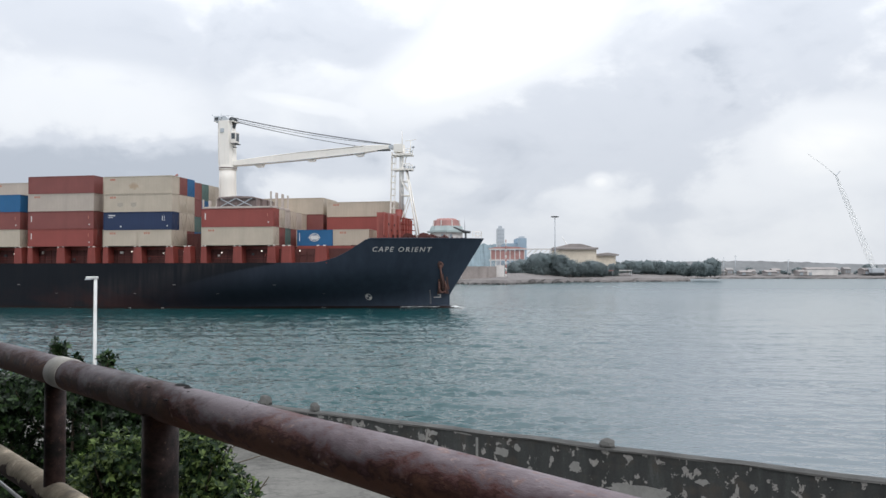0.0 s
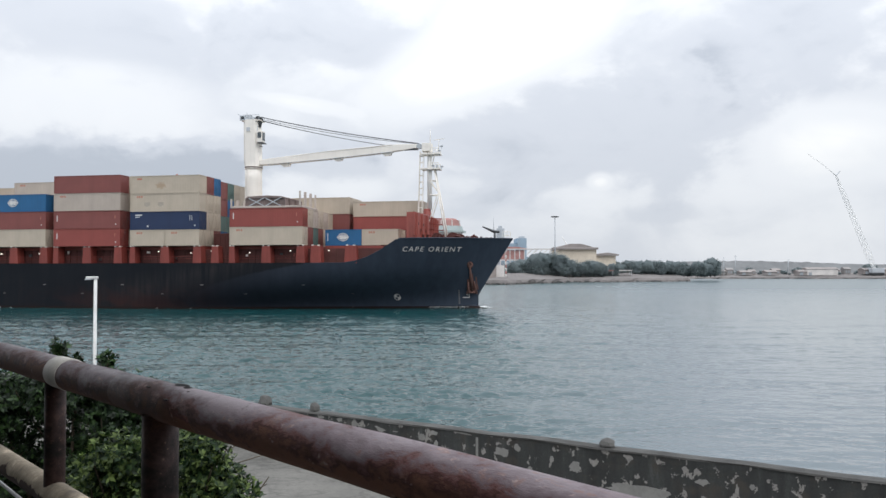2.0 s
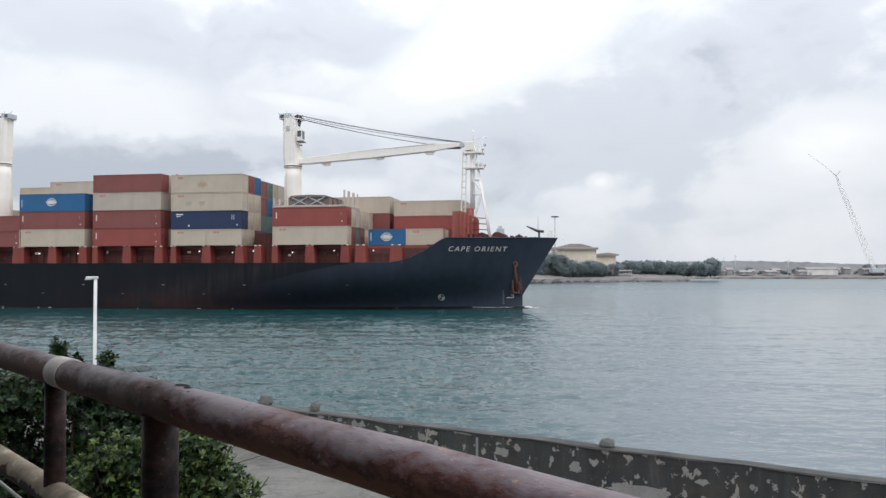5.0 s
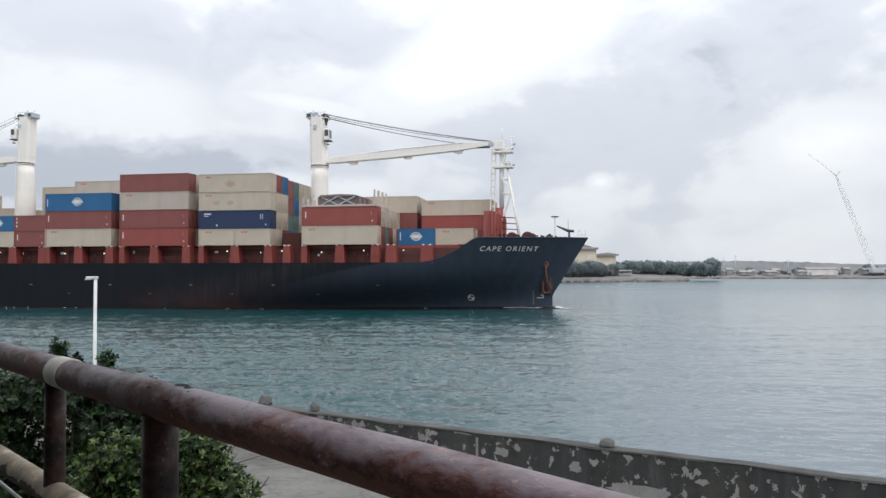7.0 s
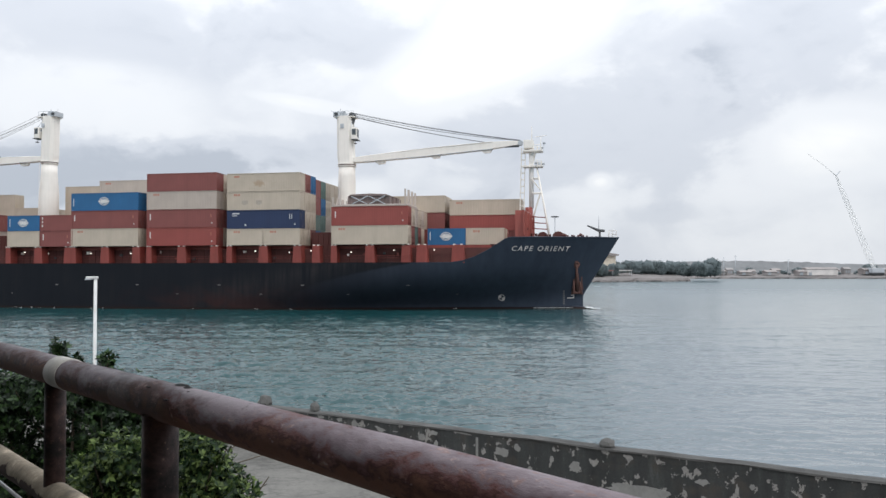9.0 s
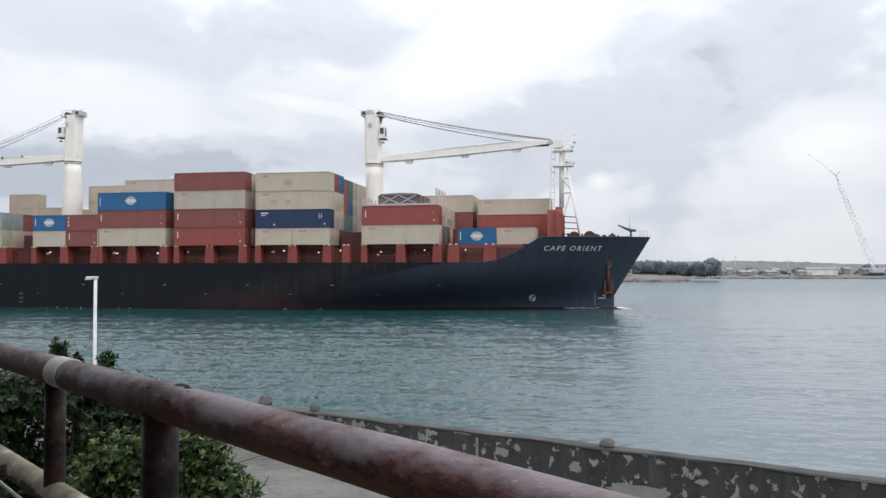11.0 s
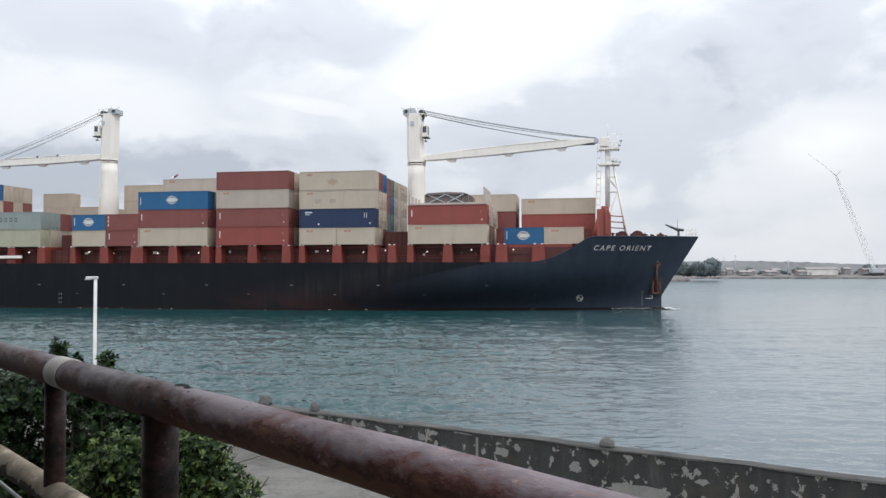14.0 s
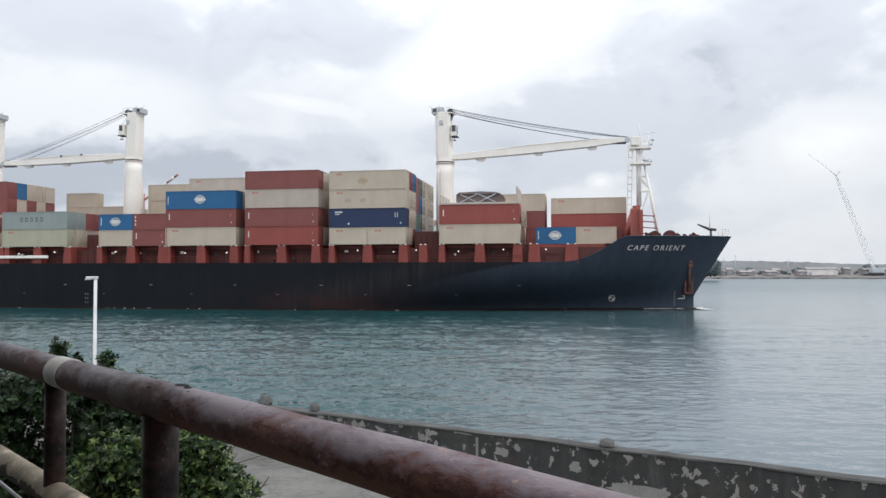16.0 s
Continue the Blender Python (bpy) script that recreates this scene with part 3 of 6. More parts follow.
def build_far_tree(seed, height, width):
    rng = random.Random(seed)
    tree = thing("tree", "dark green broad-crowned tree on the far shore", "tree", "far shore trees")
    bm = bmesh.new()
    tube(bm, [(0, 0, -0.4), (0.1, 0, height * 0.3), (0.2, 0.1, height * 0.6)], [0.28, 0.2, 0.1], 7)
    for k in range(5):
        a = k * 1.26 + rng.random()
        tube(bm, [(0.1, 0, height * (0.25 + 0.05 * k)), (math.cos(a) * width * 0.3, math.sin(a) * width * 0.3, height * (0.5 + 0.06 * k))], [0.12, 0.04], 5)
    part("trunk", bm, M_BARK, tree)
    blobs = []
    for k in range(11):
        a, q = rng.random() * 6.28, math.sqrt(rng.random())
        zc = height * rng.uniform(0.22, 0.74)
        spread = width * 0.34 * (1.1 - 0.9 * abs(zc / height - 0.42))
        s = width * rng.uniform(0.19, 0.29)
        blobs.append(((math.cos(a) * q * spread, math.sin(a) * q * spread, zc), (s, s, s * 0.8)))
    bm = bmesh.new()
    for v in bmesh.ops.create_icosphere(bm, subdivisions=4, radius=1.0)["verts"]:
        p = v.co.copy()
        k = 1 + 0.28 * noise.noise(p * 1.7 + Vector((seed, 0, 0))) + 0.16 * noise.noise(p * 5.0 + Vector((0, seed, 0)))
        v.co = Vector((p.x * width * 0.37 * k, p.y * width * 0.37 * k, height * 0.45 + p.z * height * 0.36 * k))
    for f in bm.faces:
        f.smooth = True
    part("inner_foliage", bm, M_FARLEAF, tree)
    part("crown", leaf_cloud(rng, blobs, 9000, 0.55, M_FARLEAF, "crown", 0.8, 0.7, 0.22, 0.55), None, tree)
    return tree


FAR_TREES = [build_far_tree(11, 10.5, 10), build_far_tree(12, 9.0, 9), build_far_tree(13, 7.5, 8), build_far_tree(14, 8.2, 10)]
rng = random.Random(77)
spots = []
for k in range(16):
    x = 31 + k * 3.6
    y = 364 + rng.uniform(-3, 8) + k * 1.0
    bulge = 1.22 - 0.42 * abs(x - 53) / 30 + (0.22 if 44 < x < 60 else 0)
    spots.append((x, y, bulge, rng.randrange(4)))
for k in range(30):
    x = 80 + k * 2.05 + rng.uniform(-1, 1)
    spots.append((x, 402 + rng.uniform(-4, 10), 1.02 + rng.uniform(-0.07, 0.07) - 0.006 * k, rng.randrange(4)))
spots += [(142, 405, 1.12, 0), (139, 402, 1.0, 3), (145, 408, 0.95, 1)]
# bushes and small trees scattered over the far bank and its ridge
for k in range(80):
    x = 150 + k * 1.9 + rng.uniform(-2, 2)
    spots.append((x, 494 + rng.uniform(0, 34), rng.uniform(0.22, 0.44), rng.randrange(4)))
spots += [(219, 545, 0.62, 1), (222, 548, 0.5, 2), (252, 540, 0.6, 0), (256, 543, 0.55, 3), (262, 540, 0.5, 2), (300, 540, 0.9, 1), (308, 545, 0.8, 0), (203, 515, 0.45, 2), (240, 520, 0.5, 0)]
used = set()
for x, y, s, i in spots:
    m = pose(x, y, 2.3 if y < 450 else 2.0, 0, 0, rng.uniform(0, 360)) @ Matrix.Diagonal((s, s, s, 1))
    if i in used:
        copy_thing(FAR_TREES[i], m).matrix_basis = m
    else:
        used.add(i)
        FAR_TREES[i].matrix_basis = m


def wall_block(name, label, category, x0, x1, y0, y1, z0, z1, mat):
    t = thing(name, label, category)
    bm = bmesh.new()
    box(bm, (x0, y0, z0), (x1, y1, z1))
    part("wall", bm, mat, t)
    return t


def windows(t, x0, x1, y, z0, z1, nx, nz, w=0.5, h=0.5):
    dx, dz = (x1 - x0) / nx, (z1 - z0) / nz
    for i in range(nx):
        for k in range(nz):
            bm = bmesh.new()
            cx, cz = x0 + dx * (i + 0.5), z0 + dz * (k + 0.5)
            box(bm, (cx - dx * w / 2, y - 0.12, cz - dz * h / 2), (cx + dx * w / 2, y + 0.1, cz + dz * h / 2))
            part("window", bm, M_FARGLASS, t)


def far_buildings():
    # large beige hall with a stepped low roof
    t = wall_block("hall", "large beige industrial hall with a low roof", "building", 60.3, 80.5, 400, 424, 2.5, 16.4, M_BEIGE)
    bm = bmesh.new()
    prism(bm, [(398.5, 16.4), (425.5, 16.4), (425.5, 17.4), (412, 18.0), (398.5, 17.4)], 0, 59.7, 81.2)
    part("roof", bm, M_ROOF, t)
    bm = bmesh.new()
    prism(bm, [(17.3, 60.5), (17.3, 80.4), (18.1, 78.5), (19.5, 73.5), (19.6, 68), (18.5, 63)], 1, 404, 420)
    part("roof_monitor", bm, M_ROOF, t)
    t = wall_block("warehouse", "small beige warehouse with an overhanging roof", "building", 81, 91, 402, 416, 2.5, 13.2, M_BEIGE)
    bm = bmesh.new()
    prism(bm, [(13.2, 80.4), (13.2, 92.4), (13.9, 92.4), (14.8, 86.5), (13.9, 80.4)], 1, 400.5, 417)
    part("roof", bm, M_ROOF, t)
    # distant tower and blue works
    t = wall_block("tower_block", "tall pale grey tower block", "building", 42.7, 48.4, 600, 610, 2, 38.2, M_GREY)
    bm = bmesh.new()
    box(bm, (43.8, 601, 38.2), (46.6, 606, 40.2))
    part("plant_room", bm, M_GREY, t)
    windows(t, 43, 48.1, 600, 20, 38, 3, 6, 0.45, 0.4)
    t = wall_block("works_building", "blue clad works building of two heights", "building", 45, 54.5, 560, 590, 2, 25.0, M_BLUE_B)
    bm = bmesh.new()
    box(bm, (54.5, 558, 2), (61.2, 588, 28.8))
    part("high_bay", bm, M_BLUE_B, t)
    bm = bmesh.new()
    box(bm, (57, 565, 28.8), (60.5, 575, 30.4))
    part("roof_unit", bm, M_GREY, t)
    windows(t, 45.5, 54, 560, 16, 24, 5, 2, 0.5, 0.4)
    # red and white gantry shed
    t = thing("gantry_shed", "red panelled shed in a white steel frame", "building")
    for k in range(7):
        x = 23.8 + k * 2.4
        bm = bmesh.new()
        box(bm, (x + 0.25, 380.2, 11.0), (x + 2.15, 380.8, 15.6))
        part("panel", bm, M_FARRED, t)
    for k in range(8):
        x = 23.8 + k * 2.4
        bm = bmesh.new()
        box(bm, (x - 0.2, 379.8, 3.0), (x + 0.2, 380.2, 16.2))
        part("post", bm, M_FARWHITE, t)
    bm = bmesh.new()
    box(bm, (23.0, 379.5, 15.9), (54, 381.5, 16.4))
    part("top_beam", bm, M_FARWHITE, t)
    bm = bmesh.new()
    box(bm, (23.0, 379.5, 10.4), (41.5, 381.5, 10.9))
    part("lower_beam", bm, M_FARWHITE, t)
    for k in range(5):
        bm = bmesh.new()
        tube(bm, [(42 + k * 2.6, 380.4, 13.5), (44.6 + k * 2.6, 380.4, 16.1)], 0.16, 5)
        part("brace", bm, M_FARWHITE, t)
    for k in range(7):
        x = 23.8 + k * 2.4
        bm = bmesh.new()
        tube(bm, [(x + 0.1, 380.0, 5.2), (x + 1.2, 380.0, 9.6), (x + 2.3, 380.0, 5.2)], 0.14, 5)
        part("brace", bm, M_FARWHITE, t)
    bm = bmesh.new()
    prism(bm, [(16.4, 22.6), (16.4, 41.8), (17.2, 38.0), (17.4, 32.0), (17.2, 26.0)], 1, 379.6, 388)
    part("roof", bm, M_FARRED, t)
    bm = bmesh.new()
    box(bm, (53.2, 379.8, 2.8), (53.7, 380.6, 16.2))
    part("post", bm, M_FARWHITE, t)
    # low quay blocks and a jetty wall
    t = wall_block("jetty_wall", "weathered pinkish grey concrete quay wall", "wall", 8, 22.5, 322, 330, -1.0, 7.4, M_QUAY)
    for x in (11.5, 15.2, 18.9):
        bm = bmesh.new()
        box(bm, (x - 0.15, 321.75, 0.0), (x + 0.15, 322.05, 7.2))
        part("buttress", bm, M_QUAY, t)
    wall_block("pump_house", "pale concrete pump house on the quay", "building", 22.6, 26.0, 323, 329, 1.0, 7.8, M_FARWHITE)
    # striped beacon
    t = thing("beacon_pole", "red and white banded beacon pole", "pole")
    for k in range(12):
        bm = bmesh.new()
        tube(bm, [(25.9, 314, 2.8 + k * 1.3), (25.9, 314, 2.8 + (k + 1) * 1.3)], 0.28 if k < 10 else 0.2, 8)
        part("band", bm, M_FARRED if k % 2 else M_FARWHITE, t)
    # octagonal harbour tower
    t = thing("harbour_tower", "octagonal harbour tower with a red top and teal deck", "building")
    def octo(name, r, z0, z1, mat, r1=None):
        bm = bmesh.new()
        tube(bm, [(2.0, 424, z0), (2.0, 424, z1)], [r, r1 or r], 8)
        for f in bm.faces:
            f.smooth = False
        return part(name, bm, mat, t)
    octo("shaft", 9.0, 2, 26.3, M_FARWHITE)
    octo("deck", 10.8, 26.3, 27.3, M_TEAL_B)
    octo("teal_storey", 9.6, 27.3, 30.0, M_TEAL_B, 8.6)
    octo("red_storey", 7.9, 30.0, 33.2, M_FARRED, 7.4)
    octo("roof", 6.0, 33.2, 34.2, M_FARRED, 5.2)
    for k in range(8):
        a = k * math.pi / 4 + 0.39
        bm = bmesh.new()
        tube(bm, [(2 + 7.9 * math.cos(a), 424 + 7.9 * math.sin(a), 30.0), (2 + 7.6 * math.cos(a), 424 + 7.6 * math.sin(a), 33.2)], 0.3, 5)
        part("mullion", bm, M_FARWHITE, t)
    windows(t, -1.5, 5.5, 415.6, 22.6, 25.8, 3, 1, 0.6, 0.7)
    # high mast light
    t = thing("high_mast_light", "tall grey lighting mast with a lamp ring", "street lamp")
    bm = bmesh.new()
    tube(bm, [(58.5, 398, 2.6), (58.5, 398, 33.5)], [0.42, 0.22], 8)
    part("mast", bm, M_GREY, t)
    bm = bmesh.new()
    tube(bm, [(58.5, 398, 33.3), (58.5, 398, 33.8)], 1.0, 10)
    for k in range(6):
        a = k * 1.05
        box(bm, (58.5 + 1.6 * math.cos(a) - 0.5, 398 + 1.6 * math.sin(a) - 0.4, 33.2), (58.5 + 1.6 * math.cos(a) + 0.5, 398 + 1.6 * math.sin(a) + 0.4, 33.7))
    part("lamp_ring", bm, M_DARK, t)
    # small slewing crane behind the hall
    t = thing("jib_crane", "small pale jib crane behind the hall", "crane")
    bm = bmesh.new()
    tube(bm, [(70.5, 430, 2.5), (70.5, 430, 19.5)], 0.5, 6)
    part("mast", bm, M_BOOM, t)
    bm = bmesh.new()
    tube(bm, [(70.5, 430, 18.6), (67.2, 430, 24.4)], [0.4, 0.25], 5)
    part("jib", bm, M_BOOM, t)
    # sheds and parked boats along the bank
    for x0, x1, y, z0, z1, mat, nm, lab in (
        (230, 249.5, 482, 2.0, 6.0, M_FARWHITE, "shed", "long white shed on the far bank"),
        (224, 229.5, 481, 2.0, 4.4, M_ROOF, "shed", "low brown shed beside the white one"),
        (206, 213, 486, 2.2, 4.2, M_HUT, "shed", "grey low shed with a shallow roof"),
        (176, 184, 496, 2.4, 4.5, M_HUT, "shed", "grey low shed on the far bank"),
        (192, 199, 492, 2.2, 4.0, M_HUT, "shed", "small grey storage shed on the bank"),
        (268, 292, 486, 2.6, 5.6, M_ROOF, "shed", "long faded brown shed near the water"),
    ):
        t = wall_block(nm, lab, "building", x0, x1, y, y + 7, z0, z1, mat)
        bm = bmesh.new()
        prism(bm, [(y - 0.5, z1), (y + 7.5, z1), (y + 3.5, z1 + 1.1)], 0, x0 - 0.4, x1 + 0.4)
        part("roof", bm, M_ROOF, t)
        bm = bmesh.new()
        box(bm, (x0 + 1, y - 0.06, z0), (x0 + 3, y + 0.05, z0 + 1.8))
        part("door", bm, M_FARGLASS, t)
    for x0, x1, y, z1, mat, roof in ((150, 154, 497, 5.0, M_HUT, M_ROOF), (160, 165, 495, 4.6, M_HUT, M_HUT), (186, 190, 500, 5.6, M_HUT, M_HUT), (200, 204, 498, 4.6, M_ROOF, M_ROOF), (216, 221, 500, 5.2, M_HUT, M_ROOF), (253, 258, 496, 5.2, M_ROOF, M_HUT), (262, 266, 498, 6.0, M_HUT, M_HUT)):
        t = wall_block("hut", "small pale hut among bushes on the bank", "building", x0, x1, y, y + 5, 2.0, z1, mat)
        bm = bmesh.new()
        prism(bm, [(y - 0.4, z1), (y + 5.4, z1), (y + 2.5, z1 + 1.2)], 0, x0 - 0.3, x1 + 0.3)
        part("roof", bm, roof, t)
        windows(t, x0 + 0.4, x1 - 0.4, y, 2.8, z1 - 0.4, 2, 1, 0.5, 0.6)
    for x0, x1, y, mat, lab in ((79, 84.5, 378, M_FARRED, "reddish flat shed roof among the trees"), (85.5, 95.0, 383, M_FARWHITE, "white roofed open shelter by the shore"), (118.5, 128, 404, M_FARWHITE, "white roofed shelter at the end of the trees")):
        t = thing("shelter", lab, "building")
        bm = bmesh.new()
        box(bm, (x0, y, 5.2), (x1, y + 5, 5.6))
        part("roof", bm, mat, t)
        for x in (x0 + 0.4, x1 - 0.4):
            for yy in (y + 0.4, y + 4.6):
                bm = bmesh.new()
                tube(bm, [(x, yy, 2.5), (x, yy, 5.2)], 0.12, 6)
                part("post", bm, M_GREY, t)
    for x, y, z, lean in ((176.7, 480, 13.5, 0), (184.0, 480, 14.5, 0), (166.5, 480, 13.0, 0), (217.5, 482, 12.4, 0.8)):
        t = thing("utility_pole", "thin grey utility pole against the sky", "pole", "far poles")
        bm = bmesh.new()
        tube(bm, [(x, y, 2.2), (x + lean, y, z)], [0.22, 0.14], 6)
        part("pole", bm, M_GREY, t)
        bm = bmesh.new()
        box(bm, (x + lean - 0.7, y - 0.1, z - 0.7), (x + lean + 0.7, y + 0.1, z - 0.5))
        part("crossarm", bm, M_GREY, t)


far_buildings()


def lattice(bm, a, b, w0, w1, n, r=0.12):
    """A square lattice boom from a to b."""
    a, b = Vector(a), Vector(b)
    d = (b - a).normalized()
    u = d.cross(Vector((0, 1, 0))).normalized()
    v = u.cross(d)
    rows = []
    for k in range(n + 1):
        f = k / n
        w = (w0 + (w1 - w0) * f) * min(1.0, 0.35 + 2.2 * min(f, 1 - f) * 2)
        rows.append([a + (b - a) * f + (u * sx + v * sy) * w / 2 for sx, sy in ((-1, -1), (1, -1), (1, 1), (-1, 1))])
    for c in range(4):
        tube(bm, [row[c] for row in rows], r, 5)
    for k, (p, q) in enumerate(zip(rows, rows[1:])):
        for c in range(4):
            tube(bm, [p[c], q[(c + 1) % 4]] if (k + c) % 2 else [p[(c + 1) % 4], q[c]], r * 0.6, 4, False)


def crawler_crane():
    t = thing("crawler_crane", "tall pale lattice boom crane with a luffing jib", "crane")
    bm = bmesh.new()
    lattice(bm, (274.3, 485, 5.5), (250.6, 485, 65.5), 2.9, 1.5, 34, 0.15)
    part("boom", bm, M_BOOM, t)
    bm = bmesh.new()
    for off, r in ((-0.35, 0.13), (0.35, 0.13)):
        tube(bm, [(250.6, 485 + off, 65.5), (242.0, 485 + off, 72.9 + off), (232.6, 485 + off * 0.4, 79.6)], r, 6)
    part("jib", bm, M_BOOM, t)
    bm = bmesh.new()
    tube(bm, [(250.6, 485, 65.5), (253.3, 485, 68.6)], [0.3, 0.15], 5)
    part("jib_strut", bm, M_GREY, t)
    bm = bmesh.new()
    box(bm, (271, 482, 3.6), (279, 488, 6.6))
    part("cab_house", bevelled(bm, 0.2), M_GREY, t)
    for y in (481.4, 487.2):
        bm = bmesh.new()
        box(bm, (269.5, y, 2.2), (278.5, y + 1.4, 3.7))
        part("track", bevelled(bm, 0.4), M_DARK, t)


crawler_crane()


def far_derrick():
    """A fainter second crane farther along the bank."""
    t = thing("crawler_crane", "distant pale derrick crane at rest on the bank", "crane")
    bm = bmesh.new()
    lattice(bm, (300, 500, 4.0), (291, 500, 22.0), 1.4, 0.8, 12, 0.10)
    part("boom", bm, M_BOOM, t)
    bm = bmesh.new()
    box(bm, (294, 497, 2.6), (301, 503, 6.0))
    part("cab_house", bevelled(bm, 0.2), M_GREY, t)


far_derrick()


def loading_crane():
    """A distant quay crane whose banded boom shows above the cargo."""
    t = thing("quay_crane", "distant red and white banded quay crane boom", "crane")
    a, b = Vector((-196, 500, 52)), Vector((-174.2, 500, 68.6))
    for k in range(9):
        bm = bmesh.new()
        tube(bm, [a.lerp(b, k / 9), a.lerp(b, (k + 1) / 9)], 0.75, 6)
        part("boom_band", bm, M_FARWHITE if k % 2 else M_FARRED, t)
    for x in (-198, -190):
        bm = bmesh.new()
        tube(bm, [(x, 500, -1), (x * 0.5 - 97, 500, 56)], [0.8, 0.5], 6)
        part("leg", bm, M_FARRED, t)


loading_crane()


# ---- the container ship ----
MID = 11.5          # the centre line, from the starboard side
SHEER = 7.3         # main deck edge above the water
STACK = 10.1        # underside of the lowest containers


def stem_x(z):
    return -1.2 if z < 2.0 else -1.2 + (z - 2.0) * 5.7 / 9.2


def half_beam(x, z):
    """Half the hull's breadth at a place along it and a height."""
    k = min(max(z / 11.0, 0.0), 1.0)
    g = min(k / 0.62, 1.0)
    p = 1.15 + 1.85 * g * g * (3 - 2 * g)
    run = 50 - 19 * k
    u = min(max((stem_x(z) - x) / run, 0.0), 1.0)
    return MID * (1 - (1 - u) ** p)


def side_y(x, z):
    return MID - half_beam(x, z)


def top_edge(x):
    """The height of the hull's upper edge: main deck, then the rise to the forecastle."""
    pts = ((-400, SHEER), (-21.0, SHEER), (-18.5, 7.7), (-15.9, 8.75), (-13.2, 10.7), (-12.0, 11.05), (-6, 11.1), (5, 11.25))
    for (x0, z0), (x1, z1) in zip(pts, pts[1:]):
        if x <= x1:
            return z0 + (z1 - z0) * (x - x0) / (x1 - x0)
    return pts[-1][1]


ship = thing("container_ship", "black-hulled container ship with red deck fittings under way", "ship")
board(ship)


def build_hull():
    dist = [0, 0.12, 0.35, 0.8, 1.5, 2.5, 3.6, 5, 6.5, 8, 9.5, 11, 12.5, 14, 15.5, 17, 18.5, 20, 21.5, 23, 24.5, 26, 28, 31, 35, 40, 46, 54, 64, 80, 100, 130, 172]
    lev = [k / 22 for k in range(23)]
    for sgn in (-1, 1):
        bm = bmesh.new()
        rows = []
        for d in dist:
            row = []
            for k in lev:
                x = 4.5 - d
                for _ in range(6):
                    z = -4.5 + k * (top_edge(x) + 4.5)
                    x = stem_x(z) - d
                row.append(bm.verts.new((x, MID + sgn * max(half_beam(x, z), 0.03), z)))
            rows.append(row)
        for a, b in zip(rows, rows[1:]):
            for k in range(len(lev) - 1):
                f = bm.faces.new((a[k], a[k + 1], b[k + 1], b[k]))
                f.smooth = True
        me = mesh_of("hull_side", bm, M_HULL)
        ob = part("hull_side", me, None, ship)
        m = ob.modifiers.new("plate", "SOLIDIFY")
        m.thickness, m.offset = 0.12, -1.0
        ob.modifiers.new("crisp_rim", "EDGE_SPLIT").split_angle = radians(40)
    bm = bmesh.new()
    box(bm, (-167.6, 0.1, -4.5), (-167.0, 22.9, SHEER + 1.2))
    part("transom", bm, M_HULL, ship)
    # decks
    bm = bmesh.new()
    edge = [(-167.0, 0.1)] + [(x, side_y(x, SHEER) + 0.12) for x in range(-60, -13, 3)]
    prism(bm, edge + [(x, 2 * MID - y) for x, y in edge[::-1]], 2, SHEER - 0.3, SHEER - 0.05)
    part("main_deck", bm, M_DECK, ship)
    bm = bmesh.new()
    pts = [(-15.0 + k * 0.7, 0) for k in range(27)]
    low = [(x, side_y(x, 10.0) + 0.1) for x, _ in pts if x < stem_x(10.0) - 0.05]
    prism(bm, low + [(x, 2 * MID - y) for x, y in low[::-1]], 2, 9.9, 10.05)
    part("forecastle_deck", bm, M_DECK, ship)
    bm = bmesh.new()
    box(bm, (-15.0, 2.4, SHEER - 0.1), (-14.7, 20.6, 10.0))
    part("forecastle_bulkhead", bm, M_RED, ship)
    # rounded cap along the bulwark
    for sgn in (-1, 1):
        bm = bmesh.new()
        tube(bm, [(x, MID + sgn * half_beam(x, top_edge(x)), top_edge(x)) for x in [4.45 - k * 0.6 for k in range(29)]], 0.09, 8)
        part("bulwark_cap", bm, M_HULL, ship)
    # bulbous forefoot showing at the waterline
    bm = bmesh.new()
    bmesh.ops.create_uvsphere(bm, u_segments=20, v_segments=12, radius=1.0, matrix=Matrix.Translation((-2.6, MID, -0.9)) @ Matrix.Diagonal((3.0, 1.1, 1.35, 1)))
    for f in bm.faces:
        f.smooth = True
    part("bulb", bm, M_HULL, ship)


build_hull()

BAYS = [(-127.0, -114.8), (-114.3, -102.1), (-97.0, -84.95), (-84.75, -72.55), (-71.05, -58.86), (-57.05, -44.86), (-39.65, -27.4)]


